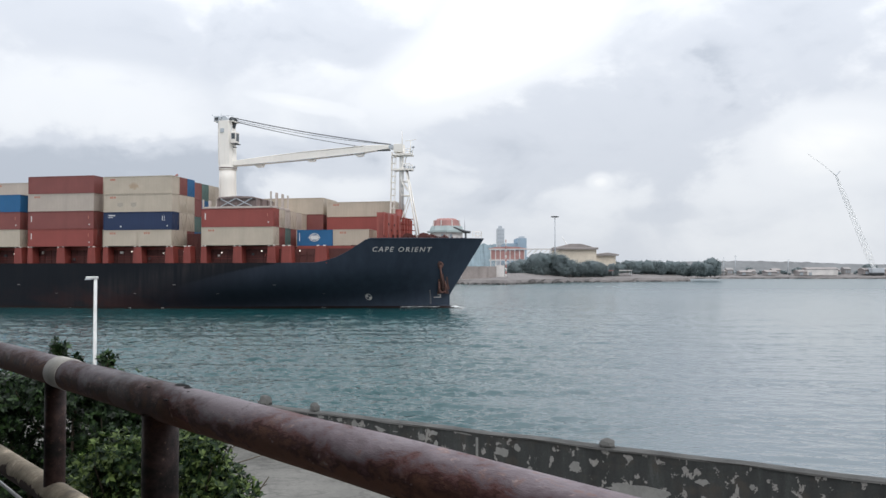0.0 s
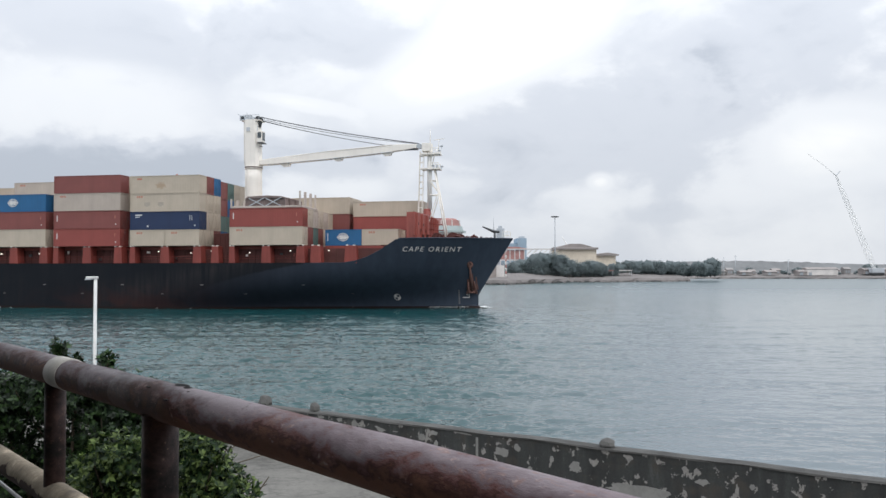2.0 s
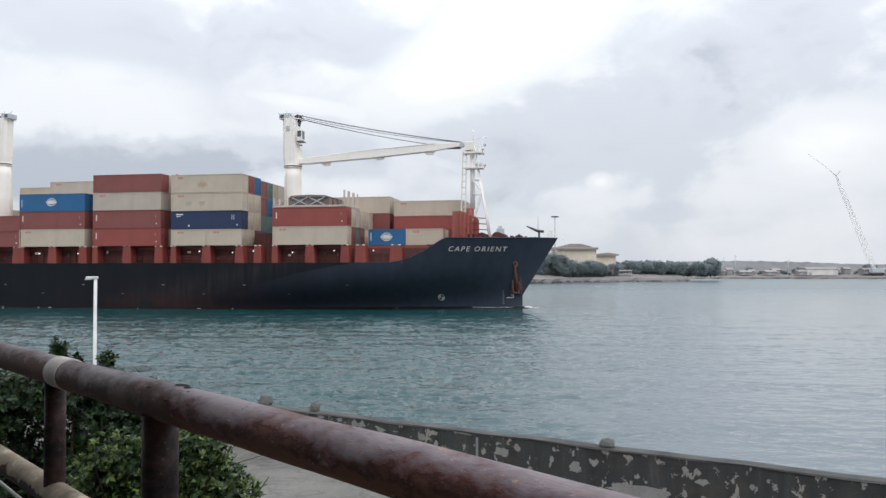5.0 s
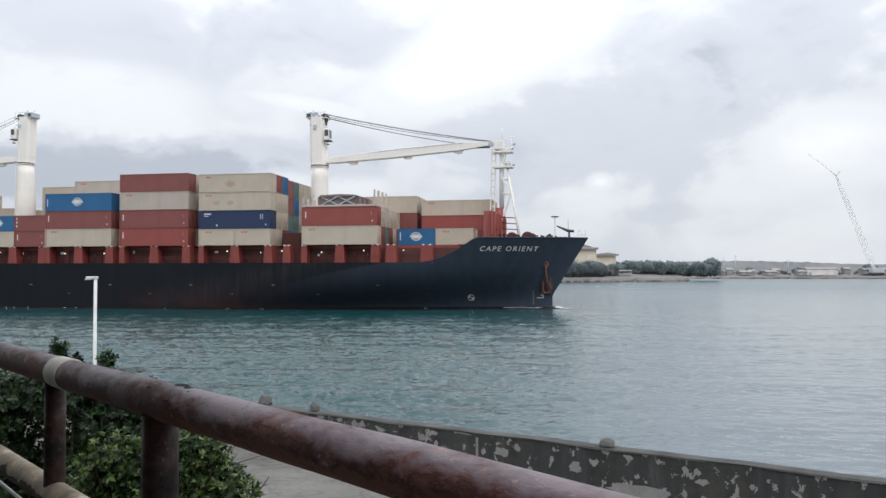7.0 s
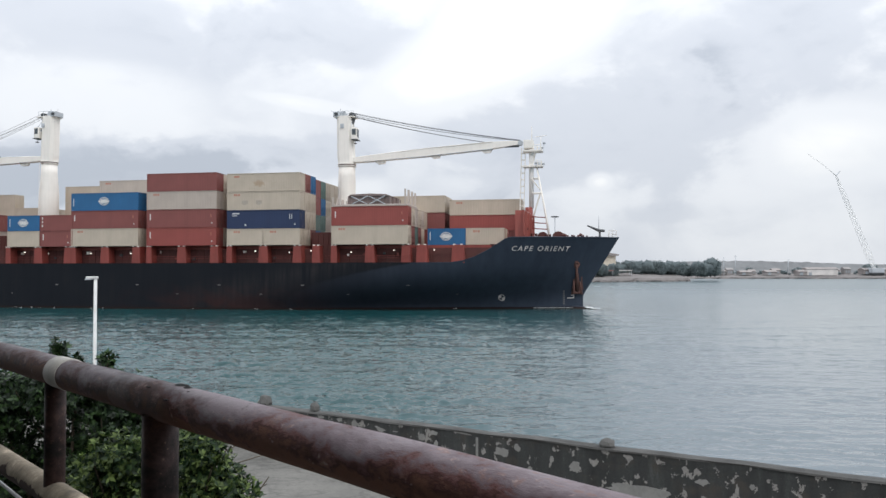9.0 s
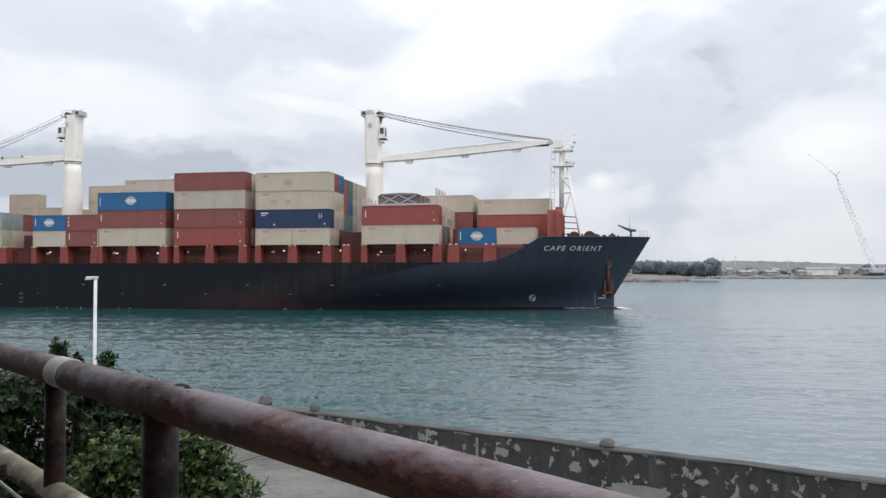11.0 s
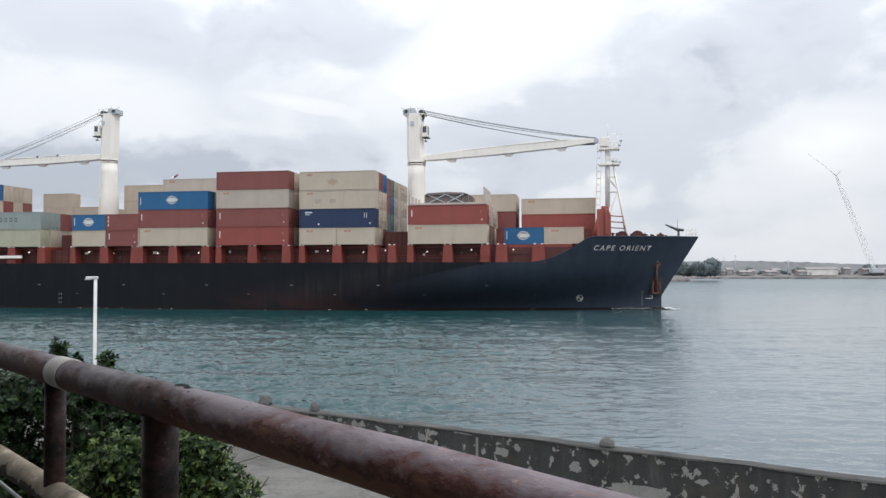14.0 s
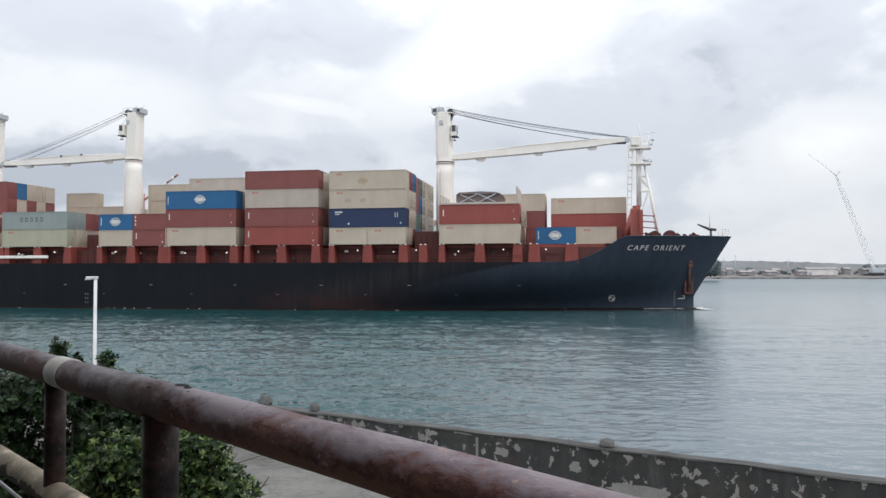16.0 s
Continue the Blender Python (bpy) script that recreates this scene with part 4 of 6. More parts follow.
def deck_structure():
    # hatch coaming: long inner walls with stiffeners
    bm = bmesh.new()
    box(bm, (-140, 2.1, SHEER - 0.1), (-15.0, 2.25, 9.55))
    for k in range(96):
        x = -139.5 + k * 1.23
        box(bm, (x, 2.0, SHEER), (x + 0.08, 2.12, 9.5))
    box(bm, (-140, 2.0, 8.5), (-21.5, 2.1, 8.6))
    part("hatch_coaming", bm, M_DECK, ship, "deep red hatch coaming")
    bm = bmesh.new()
    box(bm, (-140, 20.75, SHEER - 0.1), (-21.5, 20.9, 9.55))
    part("hatch_coaming", bm, M_DECK, ship)
    for x0, x1 in BAYS + [(-25.5, -12.9)]:
        bm = bmesh.new()
        box(bm, (x0 + 0.1, 1.9 if x0 < -30 else 5.0, 9.5), (x1 - 0.1, 21.1 if x0 < -30 else 18.0, STACK - 0.05))
        part("hatch_cover", bevelled(bm, 0.05, 1), M_RED, ship)
    for x0, x1 in ((-44.3, -40.2), (-101.6, -97.6)):
        bm = bmesh.new()
        box(bm, (x0, 4.0, SHEER - 0.1), (x1, 19.0, 12.2))
        for k in range(5):
            box(bm, (x0 + 0.2 + k * 0.85, 3.9, SHEER), (x0 + 0.32 + k * 0.85, 4.0, 12.0))
        part("crane_house", bevelled(bm, 0.04, 1), M_DECK, ship, "dark red deckhouse below a crane")
    # container pedestals along both sides
    spots = []
    for x0, x1 in BAYS:
        spots += [(x0 + 0.35, 0.85), ((x0 + x1) / 2, 1.35), (x1 - 0.45, 1.25)]
    spots += [(-42.2, 1.1), (-25.4, 1.5), (-19.9, 1.7)]
    for x, w in spots:
        ya = side_y(x, SHEER) + 0.14
        for y0, y1 in ((ya, ya + 1.65), (2 * MID - ya - 1.65, 2 * MID - ya)):
            bm = bmesh.new()
            prism(bm, [(SHEER - 0.1, x - w * 0.62), (SHEER - 0.1, x + w * 0.62), (STACK - 0.12, x + w / 2), (STACK - 0.12, x - w / 2)], 1, y0, y1)
            part("pedestal", bevelled(bm, 0.04, 1), M_RED, ship)
        for dx in (-0.32, 0.32):
            bm = bmesh.new()
            box(bm, (x + dx * w - 0.14, ya - 0.04, STACK - 0.16), (x + dx * w + 0.14, ya + 0.4, STACK))
            part("stacking_foot", bm, M_WHITE, ship)
    # walkway lamps
    for k, x in enumerate((-113.0, -106.2, -103.4, -94.8, -90.4, -86.9, -82.3, -79.9, -75.0, -66.3, -60.1, -53.0, -47.2, -43.6, -37.0, -30.1, -28.2, -23.7)):
        bm = bmesh.new()
        bmesh.ops.create_uvsphere(bm, u_segments=10, v_segments=6, radius=0.10, matrix=Matrix.Translation((x, 1.78, 8.95 + 0.25 * (k % 2))))
        box(bm, (x - 0.04, 1.8, 8.9 + 0.25 * (k % 2)), (x + 0.04, 2.05, 9.0 + 0.25 * (k % 2)))
        part("deck_lamp", bm, M_LAMP, ship)
    # side rail in the walkway
    for z in (8.0, 8.35):
        bm = bmesh.new()
        tube(bm, [(-140, 0.18, z), (-26, 0.18, z)], 0.022, 6)
        part("guard_rail", bm, M_RED, ship)
    # stowed gangway
    bm = bmesh.new()
    box(bm, (-119.0, -0.22, 8.15), (-106.0, 0.06, 8.62))
    for k in range(13):
        box(bm, (-118.8 + k, -0.25, 8.15), (-118.74 + k, -0.22, 8.62))
    part("gangway", bevelled(bm, 0.01, 1), M_WHITE, ship, "stowed grey aluminium gangway")
    # breakwater ahead of the containers
    for y0, y1, x0, x1 in ((1.75, 11.5, -10.05, -9.4), (11.5, 21.25, -9.4, -10.05)):
        bm = bmesh.new()
        v = [bm.verts.new(p) for p in ((x0, max(y0, 2.6), 10.0), (x1, min(y1, 20.4), 10.0), (x1, min(y1, 20.4), 11.4), (x1, y1, 11.6), (x1, y1, 15.2), (x0, y0, 15.2), (x0, y0, 11.6), (x0, max(y0, 2.6), 11.4))]
        bm.faces.new(v)
        r = bmesh.ops.extrude_face_region(bm, geom=bm.faces[:])
        for q in r["geom"]:
            if isinstance(q, bmesh.types.BMVert):
                q.co.x += 0.14
        part("breakwater", bm, M_FRONT, ship, "tall red steel breakwater")
    for k in range(7):
        y = 2.75 + k * 2.9
        xw = -10.0 + 0.65 * (1 - abs(y - MID) / 9.8)
        bm = bmesh.new()
        prism(bm, [(y - 0.06, 10.0), (y + 0.06, 10.0), (y + 0.06, 15.0), (y - 0.06, 15.0)], 0, xw, xw + 0.45)
        part("breakwater_rib", bm, M_FRONT, ship)
    bm = bmesh.new()
    box(bm, (-11.3, 2.6, 10.0), (-10.05, 2.74, 15.2))
    part("breakwater_return", bm, M_FRONT, ship)
    for k in range(4):
        y = 4.0 + k * 1.5
        xw = -10.0 + 0.65 * (1 - abs(y - MID) / 9.8) + 0.1
        bm = bmesh.new()
        tube(bm, [(xw, y, 13.4 - 0.9 * (k % 2)), (xw + 0.1, y, 13.4 - 0.9 * (k % 2))], 0.22, 12)
        part("breakwater_port", bm, M_DECK, ship)
    bm = bmesh.new()
    box(bm, (-9.9, 3.3, 10.1), (-9.7, 4.0, 11.9))
    part("breakwater_door", bm, M_DECK, ship)


deck_structure()


def lashings():
    """Crossed lashing rods on the forward ends of the stacks, and small boxes on the coaming."""
    for x0, x1 in BAYS[1:]:
        for col in range(4):
            y = col * 2.5
            for a, b in ((0.25, 2.2), (2.2, 0.25)):
                bm = bmesh.new()
                tube(bm, [(x1 + 0.12, y + a, STACK - 0.1), (x1 + 0.10, y + b, STACK + 5.1)], 0.013, 5)
                part("lashing_rod", bm, M_RACK, ship)
    rng = random.Random(3)
    for x0, x1 in BAYS:
        for k in range(4):
            x = x0 + 1.6 + k * 2.9 + rng.uniform(-0.5, 0.5)
            bm = bmesh.new()
            w, h = rng.uniform(0.18, 0.5), rng.uniform(0.2, 0.5)
            z = rng.uniform(7.7, 8.9)
            box(bm, (x, 1.75, z), (x + w, 1.99, z + h))
            part("coaming_box", bm, (M_WHITE, M_RED, M_DARK, M_RED)[k], ship)


lashings()


def hull_marks():
    # the name, letter shapes laid on the curved plating
    curve = bpy.data.curves.new("name_text", "FONT")
    curve.body = "CAPE ORIENT"
    curve.size, curve.space_character, curve.offset = 1.75, 1.32, 0.015
    curve.resolution_u = 3
    tmp = new("name_text", curve)
    bpy.context.view_layer.update()
    me = bpy.data.meshes.new_from_object(tmp)
    bpy.data.objects.remove(tmp)
    xs = [v.co.x for v in me.vertices]
    w = max(xs) - min(xs)
    bm = bmesh.new()
    bm.from_mesh(me)
    bmesh.ops.triangulate(bm, faces=bm.faces[:])
    bmesh.ops.subdivide_edges(bm, edges=[e for e in bm.edges if e.calc_length() > 0.4], cuts=2)
    for v in bm.verts:
        x = -11.9 + 8.55 * (v.co.x - min(xs)) / w + 0.22 * v.co.y
        z = 9.02 + v.co.y * 0.60
        v.co = Vector((x, side_y(x, z) - 0.03, z))
    bpy.data.meshes.remove(me)
    part("name_lettering", bm, M_LETTER, ship, "white raised ship's name lettering")

    def patch(name, outline, mat, off=0.03, label=""):
        bm = bmesh.new()
        bm.faces.new([bm.verts.new((x, side_y(x, z) - off, z)) for x, z in outline])
        return part(name, bm, mat, ship, label)
    for x in (-117.5, -102.7, -87.2, -72.6, -58.3, -44.3, -27.7):
        patch("load_mark", [(x - 0.25, 3.72), (x + 0.25, 3.72), (x + 0.25, 3.83), (x - 0.25, 3.83)], M_FAINT)
        patch("load_mark", [(x + 6.9, 2.3), (x + 7.3, 2.3), (x + 7.3, 2.37), (x + 6.9, 2.37)], M_FAINT)
    # thruster mark: a ring of alternating quarters
    for q in range(4):
        pts = [(-13.9, 1.72)] + [(-13.9 + 0.42 * math.cos(a), 1.72 + 0.42 * math.sin(a)) for a in [q * math.pi / 2 + 0.2 + k * math.pi / 14 for k in range(8)]]
        patch("thruster_mark", pts, M_LETTER if q % 2 else M_HULL, 0.04)
    for k in range(16):
        a0, a1 = k * math.pi / 8, (k + 1) * math.pi / 8
        patch("thruster_ring", [(-13.9 + r * math.cos(a), 1.72 + r * math.sin(a)) for r, a in ((0.42, a0), (0.53, a0), (0.53, a1), (0.42, a1))], M_LETTER, 0.045)
    for x0, x1, z0, z1 in ((-3.7, -2.6, 1.55, 1.68), (-3.1, -2.6, 2.0, 2.12), (-2.72, -2.6, 1.55, 2.12)):
        patch("bulb_mark", [(x0, z0), (x1, z0), (x1, z1), (x0, z1)], M_LETTER, 0.05)
    for k in range(7):
        z = 0.6 + k * 0.34
        patch("draught_mark", [(-4.35, z), (-4.1, z), (-4.1, z + 0.16), (-4.35, z + 0.16)], M_FAINT, 0.05)
    for x in (-99.0, -98.6):
        for k in range(3):
            patch("draught_mark", [(x, 0.7 + k * 0.7), (x + 0.12, 0.7 + k * 0.7), (x + 0.12, 1.0 + k * 0.7), (x, 1.0 + k * 0.7)], M_FAINT, 0.03)
    # rusty stain below the hawse
    for x0, x1, z0, z1, w in ((-2.6, -1.7, 2.6, 7.2, 0.5), (-2.9, -2.4, 2.3, 4.6, 0.3), (-1.6, -1.2, 2.9, 5.0, 0.25)):
        patch("rust_stain", [(x0 - w * 0.3, z0), (x1 + w * 0.3, z0), (x1 - w * 0.3, (z0 + z1) / 2), (x1 - w * 0.4, z1), (x0 + w * 0.4, z1), (x0 + w * 0.3, (z0 + z1) / 2)], M_RUST, 0.02)


hull_marks()


def anchor(side):
    """A stowed bower anchor in its hawse: side -1 starboard, 1 port."""
    def at(x, z, off):
        return (x, MID + side * (half_beam(x, z) + off), z)
    bm = bmesh.new()
    tube(bm, [at(-2.15, 2.6, 0.25), at(-2.15, 5.0, 0.3), at(-2.15, 7.0, 0.15)], [0.30, 0.20, 0.14], 8)
    for s in (-1, 1):
        tube(bm, [at(-2.15, 2.55, 0.3), at(-2.15 + s * 0.62, 2.5, 0.32), at(-2.15 + s * 0.45, 4.3, 0.38)], [0.3, 0.32, 0.07], 8)
        tube(bm, [at(-2.15 + s * 0.15, 2.55, 0.3), at(-2.15 + s * 0.85, 2.25, 0.5)], [0.24, 0.12], 8)
    part("anchor", bm, M_RUST, ship, "rusty brown bower anchor")
    bm = bmesh.new()
    for k in range(24):
        a0, a1 = k * math.pi / 12, (k + 1) * math.pi / 12
        tube(bm, [at(-2.15 + 0.24 * math.cos(q), 6.9 + 0.45 * math.sin(q), 0.03) for q in (a0, a1)], 0.2, 6, False)
    tube(bm, [at(-2.15, 7.0, -0.25), at(-2.15, 6.98, 0.04)], 0.5, 14)
    part("hawse_pipe", bm, M_RUST, ship)


anchor(-1)
anchor(1)


def foremast():
    t = ship
    bm = bmesh.new()
    tube(bm, [(-10.0, MID, 10.0), (-10.0, MID, 11.2), (-9.85, MID, 13.0), (-9.8, MID, 16.3)], [1.3, 1.1, 0.75, 0.62], 14)
    part("mast_foot", bm, M_RED, t, "red lower mast")
    bm = bmesh.new()
    tube(bm, [(-9.4, MID, 16.2), (-9.4, MID, 24), (-9.4, MID, 26.6)], [0.40, 0.38, 0.36], 14)
    part("mast_column", bm, M_MAST, t)
    bm = bmesh.new()
    box(bm, (-10.6, MID - 0.9, 25.9), (-9.0, MID + 0.9, 27.3))
    part("jib_crutch", bevelled(bm, 0.1), M_WHITE, t)
    for z, w in ((25.4, 1.1), (22.9, 1.0)):
        bm = bmesh.new()
        box(bm, (-10.7, MID - w, z - 0.06), (-7.5, MID + w, z + 0.2))
        part("platform", bm, M_WHITE, t)
        for y in (MID - w, MID + w):
            bm = bmesh.new()
            tube(bm, [(-9.0, y, z + 1.0), (-7.7, y, z + 1.0)], 0.05, 5)
            tube(bm, [(-7.75, y, z), (-7.75, y, z + 1.0)], 0.05, 5)
            tube(bm, [(-8.4, y, z), (-8.4, y, z + 1.0)], 0.05, 5)
            part("platform_rail", bm, M_WHITE, t)
    bm = bmesh.new()
    tube(bm, [(-9.3, MID, 27.2), (-9.3, MID, 29.6)], [0.09, 0.05], 6)
    part("topmast", bm, M_WHITE, t)
    bm = bmesh.new()
    tube(bm, [(-7.9, MID, 25.5), (-7.8, MID, 28.0)], [0.07, 0.05], 6)
    tube(bm, [(-8.7, MID, 27.85), (-6.9, MID, 28.05)], 0.06, 5)
    part("radar_arm", bm, M_WHITE, t)
    bm = bmesh.new()
    box(bm, (-8.3, MID - 0.3, 23.05), (-7.8, MID + 0.3, 23.6))
    part("horn", bevelled(bm, 0.08), M_GREY, t)
    for s in (-1, 1):
        bm = bmesh.new()
        tube(bm, [(-6.3, MID + s * 1.1, 10.0), (-7.0, MID + s * 1.0, 14.6), (-8.5, MID + s * 0.5, 22.9)], [0.15, 0.14, 0.12], 8)
        part("mast_leg", bm, M_WHITE, t)
    for a, b in (((-9.3, 14.2), (-7.95, 18.6)), ((-9.3, 20.9), (-8.05, 19.3)), ((-9.3, 18.6), (-7.75, 18.6)), ((-9.3, 21.0), (-8.2, 21.0)), ((-9.3, 22.8), (-8.75, 25.4))):
        for y in (MID - 0.8, MID + 0.8):
            bm = bmesh.new()
            tube(bm, [(a[0], y, a[1]), (b[0], y, b[1])], 0.085, 5)
            part("mast_brace", bm, M_WHITE, t)
    for k in range(4):
        bm = bmesh.new()
        tube(bm, [(-9.5, MID - 0.9, 11.9 + k * 0.95), (-6.6 - 0.14 * k, MID - 1.0, 11.7 + k * 0.95)], 0.09, 6)
        part("mast_rung", bm, M_RED, t)
    # ladder up the after side
    for y in (MID - 0.55, MID - 0.05):
        bm = bmesh.new()
        tube(bm, [(-11.35, y, 12), (-10.95, y, 26)], 0.075, 5)
        part("ladder_stile", bm, M_WHITE, t)
    for k in range(38):
        z = 12.2 + k * 0.36
        xl = -11.35 + (z - 12) * 0.0286
        bm = bmesh.new()
        tube(bm, [(xl, MID - 0.55, z), (xl, MID - 0.05, z)], 0.045, 4)
        part("ladder_rung", bm, M_WHITE, t)
        if k % 3 == 0:
            bm = bmesh.new()
            tube(bm, [(xl, MID - 0.6, z), (xl + 0.62, MID - 0.75, z), (xl + 0.62, MID + 0.15, z), (xl, MID, z)], 0.05, 4)
            part("ladder_hoop", bm, M_WHITE, t)
    for y in (MID - 0.7, MID + 0.1):
        bm = bmesh.new()
        tube(bm, [(-10.7, y, 12), (-10.35, y, 25.4)], 0.05, 5)
        part("ladder_cage_bar", bm, M_WHITE, t)
    bm = bmesh.new()
    tube(bm, [(-10.4, MID - 0.5, 15.5), (-12.0, MID - 1.4, 10.0)], [0.35, 0.55], 8)
    part("mast_stay_plate", bm, M_RED, t)
    # lamps and a horn on the two platforms
    for x, y, z in ((-7.6, 10.6, 25.9), (-7.5, 12.4, 23.5), (-8.6, 10.5, 23.4), (-7.3, 11.0, 26.7)):
        bm = bmesh.new()
        tube(bm, [(x, y, z - 0.5), (x, y, z)], 0.05, 5)
        tube(bm, [(x - 0.22, y, z), (x + 0.22, y, z + 0.08)], [0.12, 0.2], 8)
        part("mast_lamp", bm, M_GREY, t)


foremast()


def forecastle_gear():
    rng = random.Random(9)
    for x, y, r, w in ((-7.4, 8.0, 0.75, 1.6), (-5.0, 9.2, 0.85, 1.8), (-7.4, 14.0, 0.75, 1.6), (-4.6, 13.6, 0.8, 1.6)):
        bm = bmesh.new()
        tube(bm, [(x, y - w / 2, 11.25), (x, y - w / 2 + 0.12, 11.25)], r * 1.15, 16)
        tube(bm, [(x, y - w / 2 + 0.12, 11.25), (x, y + w / 2 - 0.12, 11.25)], r * 0.8, 16)
        tube(bm, [(x, y + w / 2 - 0.12, 11.25), (x, y + w / 2, 11.25)], r * 1.15, 16)
        box(bm, (x - r, y - w * 0.8, 10.03), (x + r, y + w * 0.8, 10.4))
        box(bm, (x + r * 0.4, y + w / 2, 10.2), (x + r * 1.5, y + w / 2 + 0.7, 11.5))
        part("winch", bm, M_DECK, ship, "dark red mooring winch")
    for x, y, h in ((-3.2, 9.4, 1.55), (-2.2, 9.8, 1.5), (-0.9, 10.2, 1.45), (0.6, 10.8, 1.35), (-8.6, 4.0, 1.6), (-6.5, 5.2, 1.5)):
        bm = bmesh.new()
        for dx in (-0.35, 0.35):
            tube(bm, [(x + dx, y, 10.03), (x + dx, y, 10.03 + h), (x + dx, y, 10.1 + h)], [0.17, 0.17, 0.22], 10)
        box(bm, (x - 0.6, y - 0.25, 10.03), (x + 0.6, y + 0.25, 10.15))
        part("bollard", bm, M_DECK, ship)
    bm = bmesh.new()
    for k in range(14):
        bmesh.ops.create_icosphere(bm, subdivisions=1, radius=0.28, matrix=Matrix.Translation((-4.6 + k * 0.34, 8.6 + rng.uniform(-0.3, 0.3), 11.1 + 0.35 * math.sin(k * 0.9) + rng.uniform(0, 0.2))))
    part("rope_pile", bm, M_DECK, ship)
    # small stores davit and jackstaff in the bow
    bm = bmesh.new()
    tube(bm, [(1.5, MID, 10.0), (1.5, MID, 12.4)], [0.22, 0.16], 8)
    part("davit_post", bm, M_DARK, ship)
    bm = bmesh.new()
    tube(bm, [(2.3, MID, 12.35), (1.3, MID, 12.45), (-0.5, MID, 13.25)], [0.2, 0.24, 0.1], 8)
    part("davit_arm", bm, M_DARK, ship)
    bm = bmesh.new()
    tube(bm, [(1.35, MID, 12.3), (1.35, MID, 14.9)], [0.07, 0.03], 6)
    part("jackstaff", bm, M_GREY, ship)
    for s in (-1, 1):
        for x in (2.9, 3.5, 4.1):
            bm = bmesh.new()
            y = MID + s * max(half_beam(x, 11.2) - 0.05, 0.05)
            tube(bm, [(x, y, 11.1), (x, y, 12.4)], 0.035, 5)
            part("rail_post", bm, M_WHITE, ship)
        for z in (11.8, 12.4):
            bm = bmesh.new()
            tube(bm, [(x, MID + s * max(half_beam(x, 11.2) - 0.05, 0.05), z) for x in (2.9, 3.5, 4.1)], 0.03, 5)
            part("bow_rail", bm, M_WHITE, ship)


forecastle_gear()


def deck_crane(x, ring_z, r_ring, r_base, head, label, jib_dir, jib_len, tip_z, base_z=7.2):
    """A pedestal deck crane with its jib stowed along the ship."""
    c = thing("deck_crane", label, "crane", "deck cranes of the ship")
    bm = bmesh.new()
    tube(bm, [(0, 0, base_z), (0, 0, ring_z - 6), (0, 0, ring_z - 2.2), (0, 0, ring_z - 0.35)], [r_base, r_base, r_ring * 1.03, r_ring], 28)
    part("pedestal", bm, M_WHITE, c)
    bm = bmesh.new()
    tube(bm, [(0, 0, ring_z - 0.30), (0, 0, ring_z - 0.08)], [r_ring + 0.08, r_ring + 0.08], 28)
    part("slewing_ring", bm, M_RACK, c, "rusty brown slewing ring")
    for z0, z1 in ((ring_z - 0.42, ring_z - 0.30), (ring_z - 0.08, ring_z + 0.06)):
        bm = bmesh.new()
        tube(bm, [(0, 0, z0), (0, 0, z1)], r_ring + 0.16, 28)
        part("ring_flange", bm, M_WHITE, c)
    # machinery house: a tall tapered box with cut corners
    bm = bmesh.new()
    w0, w1 = r_ring * 0.92, r_ring * 0.98
    rows = []
    for z, w, ox in ((ring_z, w0, 0), (ring_z + 1.2, w0 * 1.02, -0.1 * jib_dir), (head - 1.6, w1 * 0.92, -0.25 * jib_dir), (head - 0.9, w1 * 0.9, -0.3 * jib_dir)):
        k = w * 0.35
        rows.append([bm.verts.new((ox + a, b, z)) for a, b in ((-w, -w + k), (-w + k, -w), (w - k, -w), (w, -w + k), (w, w - k), (w - k, w), (-w + k, w), (-w, w - k))])
    for a, b in zip(rows, rows[1:]):
        for k in range(8):
            bm.faces.new((a[k], a[(k + 1) % 8], b[(k + 1) % 8], b[k]))
    bm.faces.new(rows[0])
    bm.faces.new(rows[-1])
    part("tower_house", bm, M_WHITE, c)
    bm = bmesh.new()
    box(bm, (-0.75, -w1 - 0.02, head - 3.0), (-0.15, -w1 + 0.2, head - 2.3))
    part("hatch", bm, M_GREY, c)
    # head platform with winch and sheaves
    bm = bmesh.new()
    box(bm, (-1.55 * jib_dir - 0.55, -1.25, head - 1.05), (-1.55 * jib_dir + 0.55, 0.9, head - 0.15))
    house = part("winch_house", bevelled(bm, 0.08), M_GREY, c, "grey winch housing")
    bm = bmesh.new()
    box(bm, (-1.55 * jib_dir - 0.3, -1.29, head - 0.85), (-1.55 * jib_dir + 0.3, -1.24, head - 0.35))
    part("louvre", bm, M_DARK, house)
    bm = bmesh.new()
    box(bm, (-1.9, -1.2, head - 1.12), (1.6, 1.2, head - 0.98))
    part("head_platform", bm, M_WHITE, c)
    bm = bmesh.new()
    tube(bm, [(-0.5 * jib_dir, -0.6, head - 0.5), (-0.5 * jib_dir, 0.6, head - 0.5)], 0.42, 14)
    tube(bm, [(-0.5 * jib_dir, -0.66, head - 0.5), (-0.5 * jib_dir, -0.6, head - 0.5)], 0.55, 14)
    part("winch_drum", bm, M_GREY, c)
    bm = bmesh.new()
    tube(bm, [(-1.95 * jib_dir, -1.0, head - 0.2), (-2.6 * jib_dir, -1.0, head + 0.15)], 0.04, 5)
    tube(bm, [(-0.9 * jib_dir, -0.9, head - 0.2), (-0.9 * jib_dir, -0.9, head + 0.35)], 0.05, 5)
    part("head_lamp_bracket", bm, M_GREY, c)
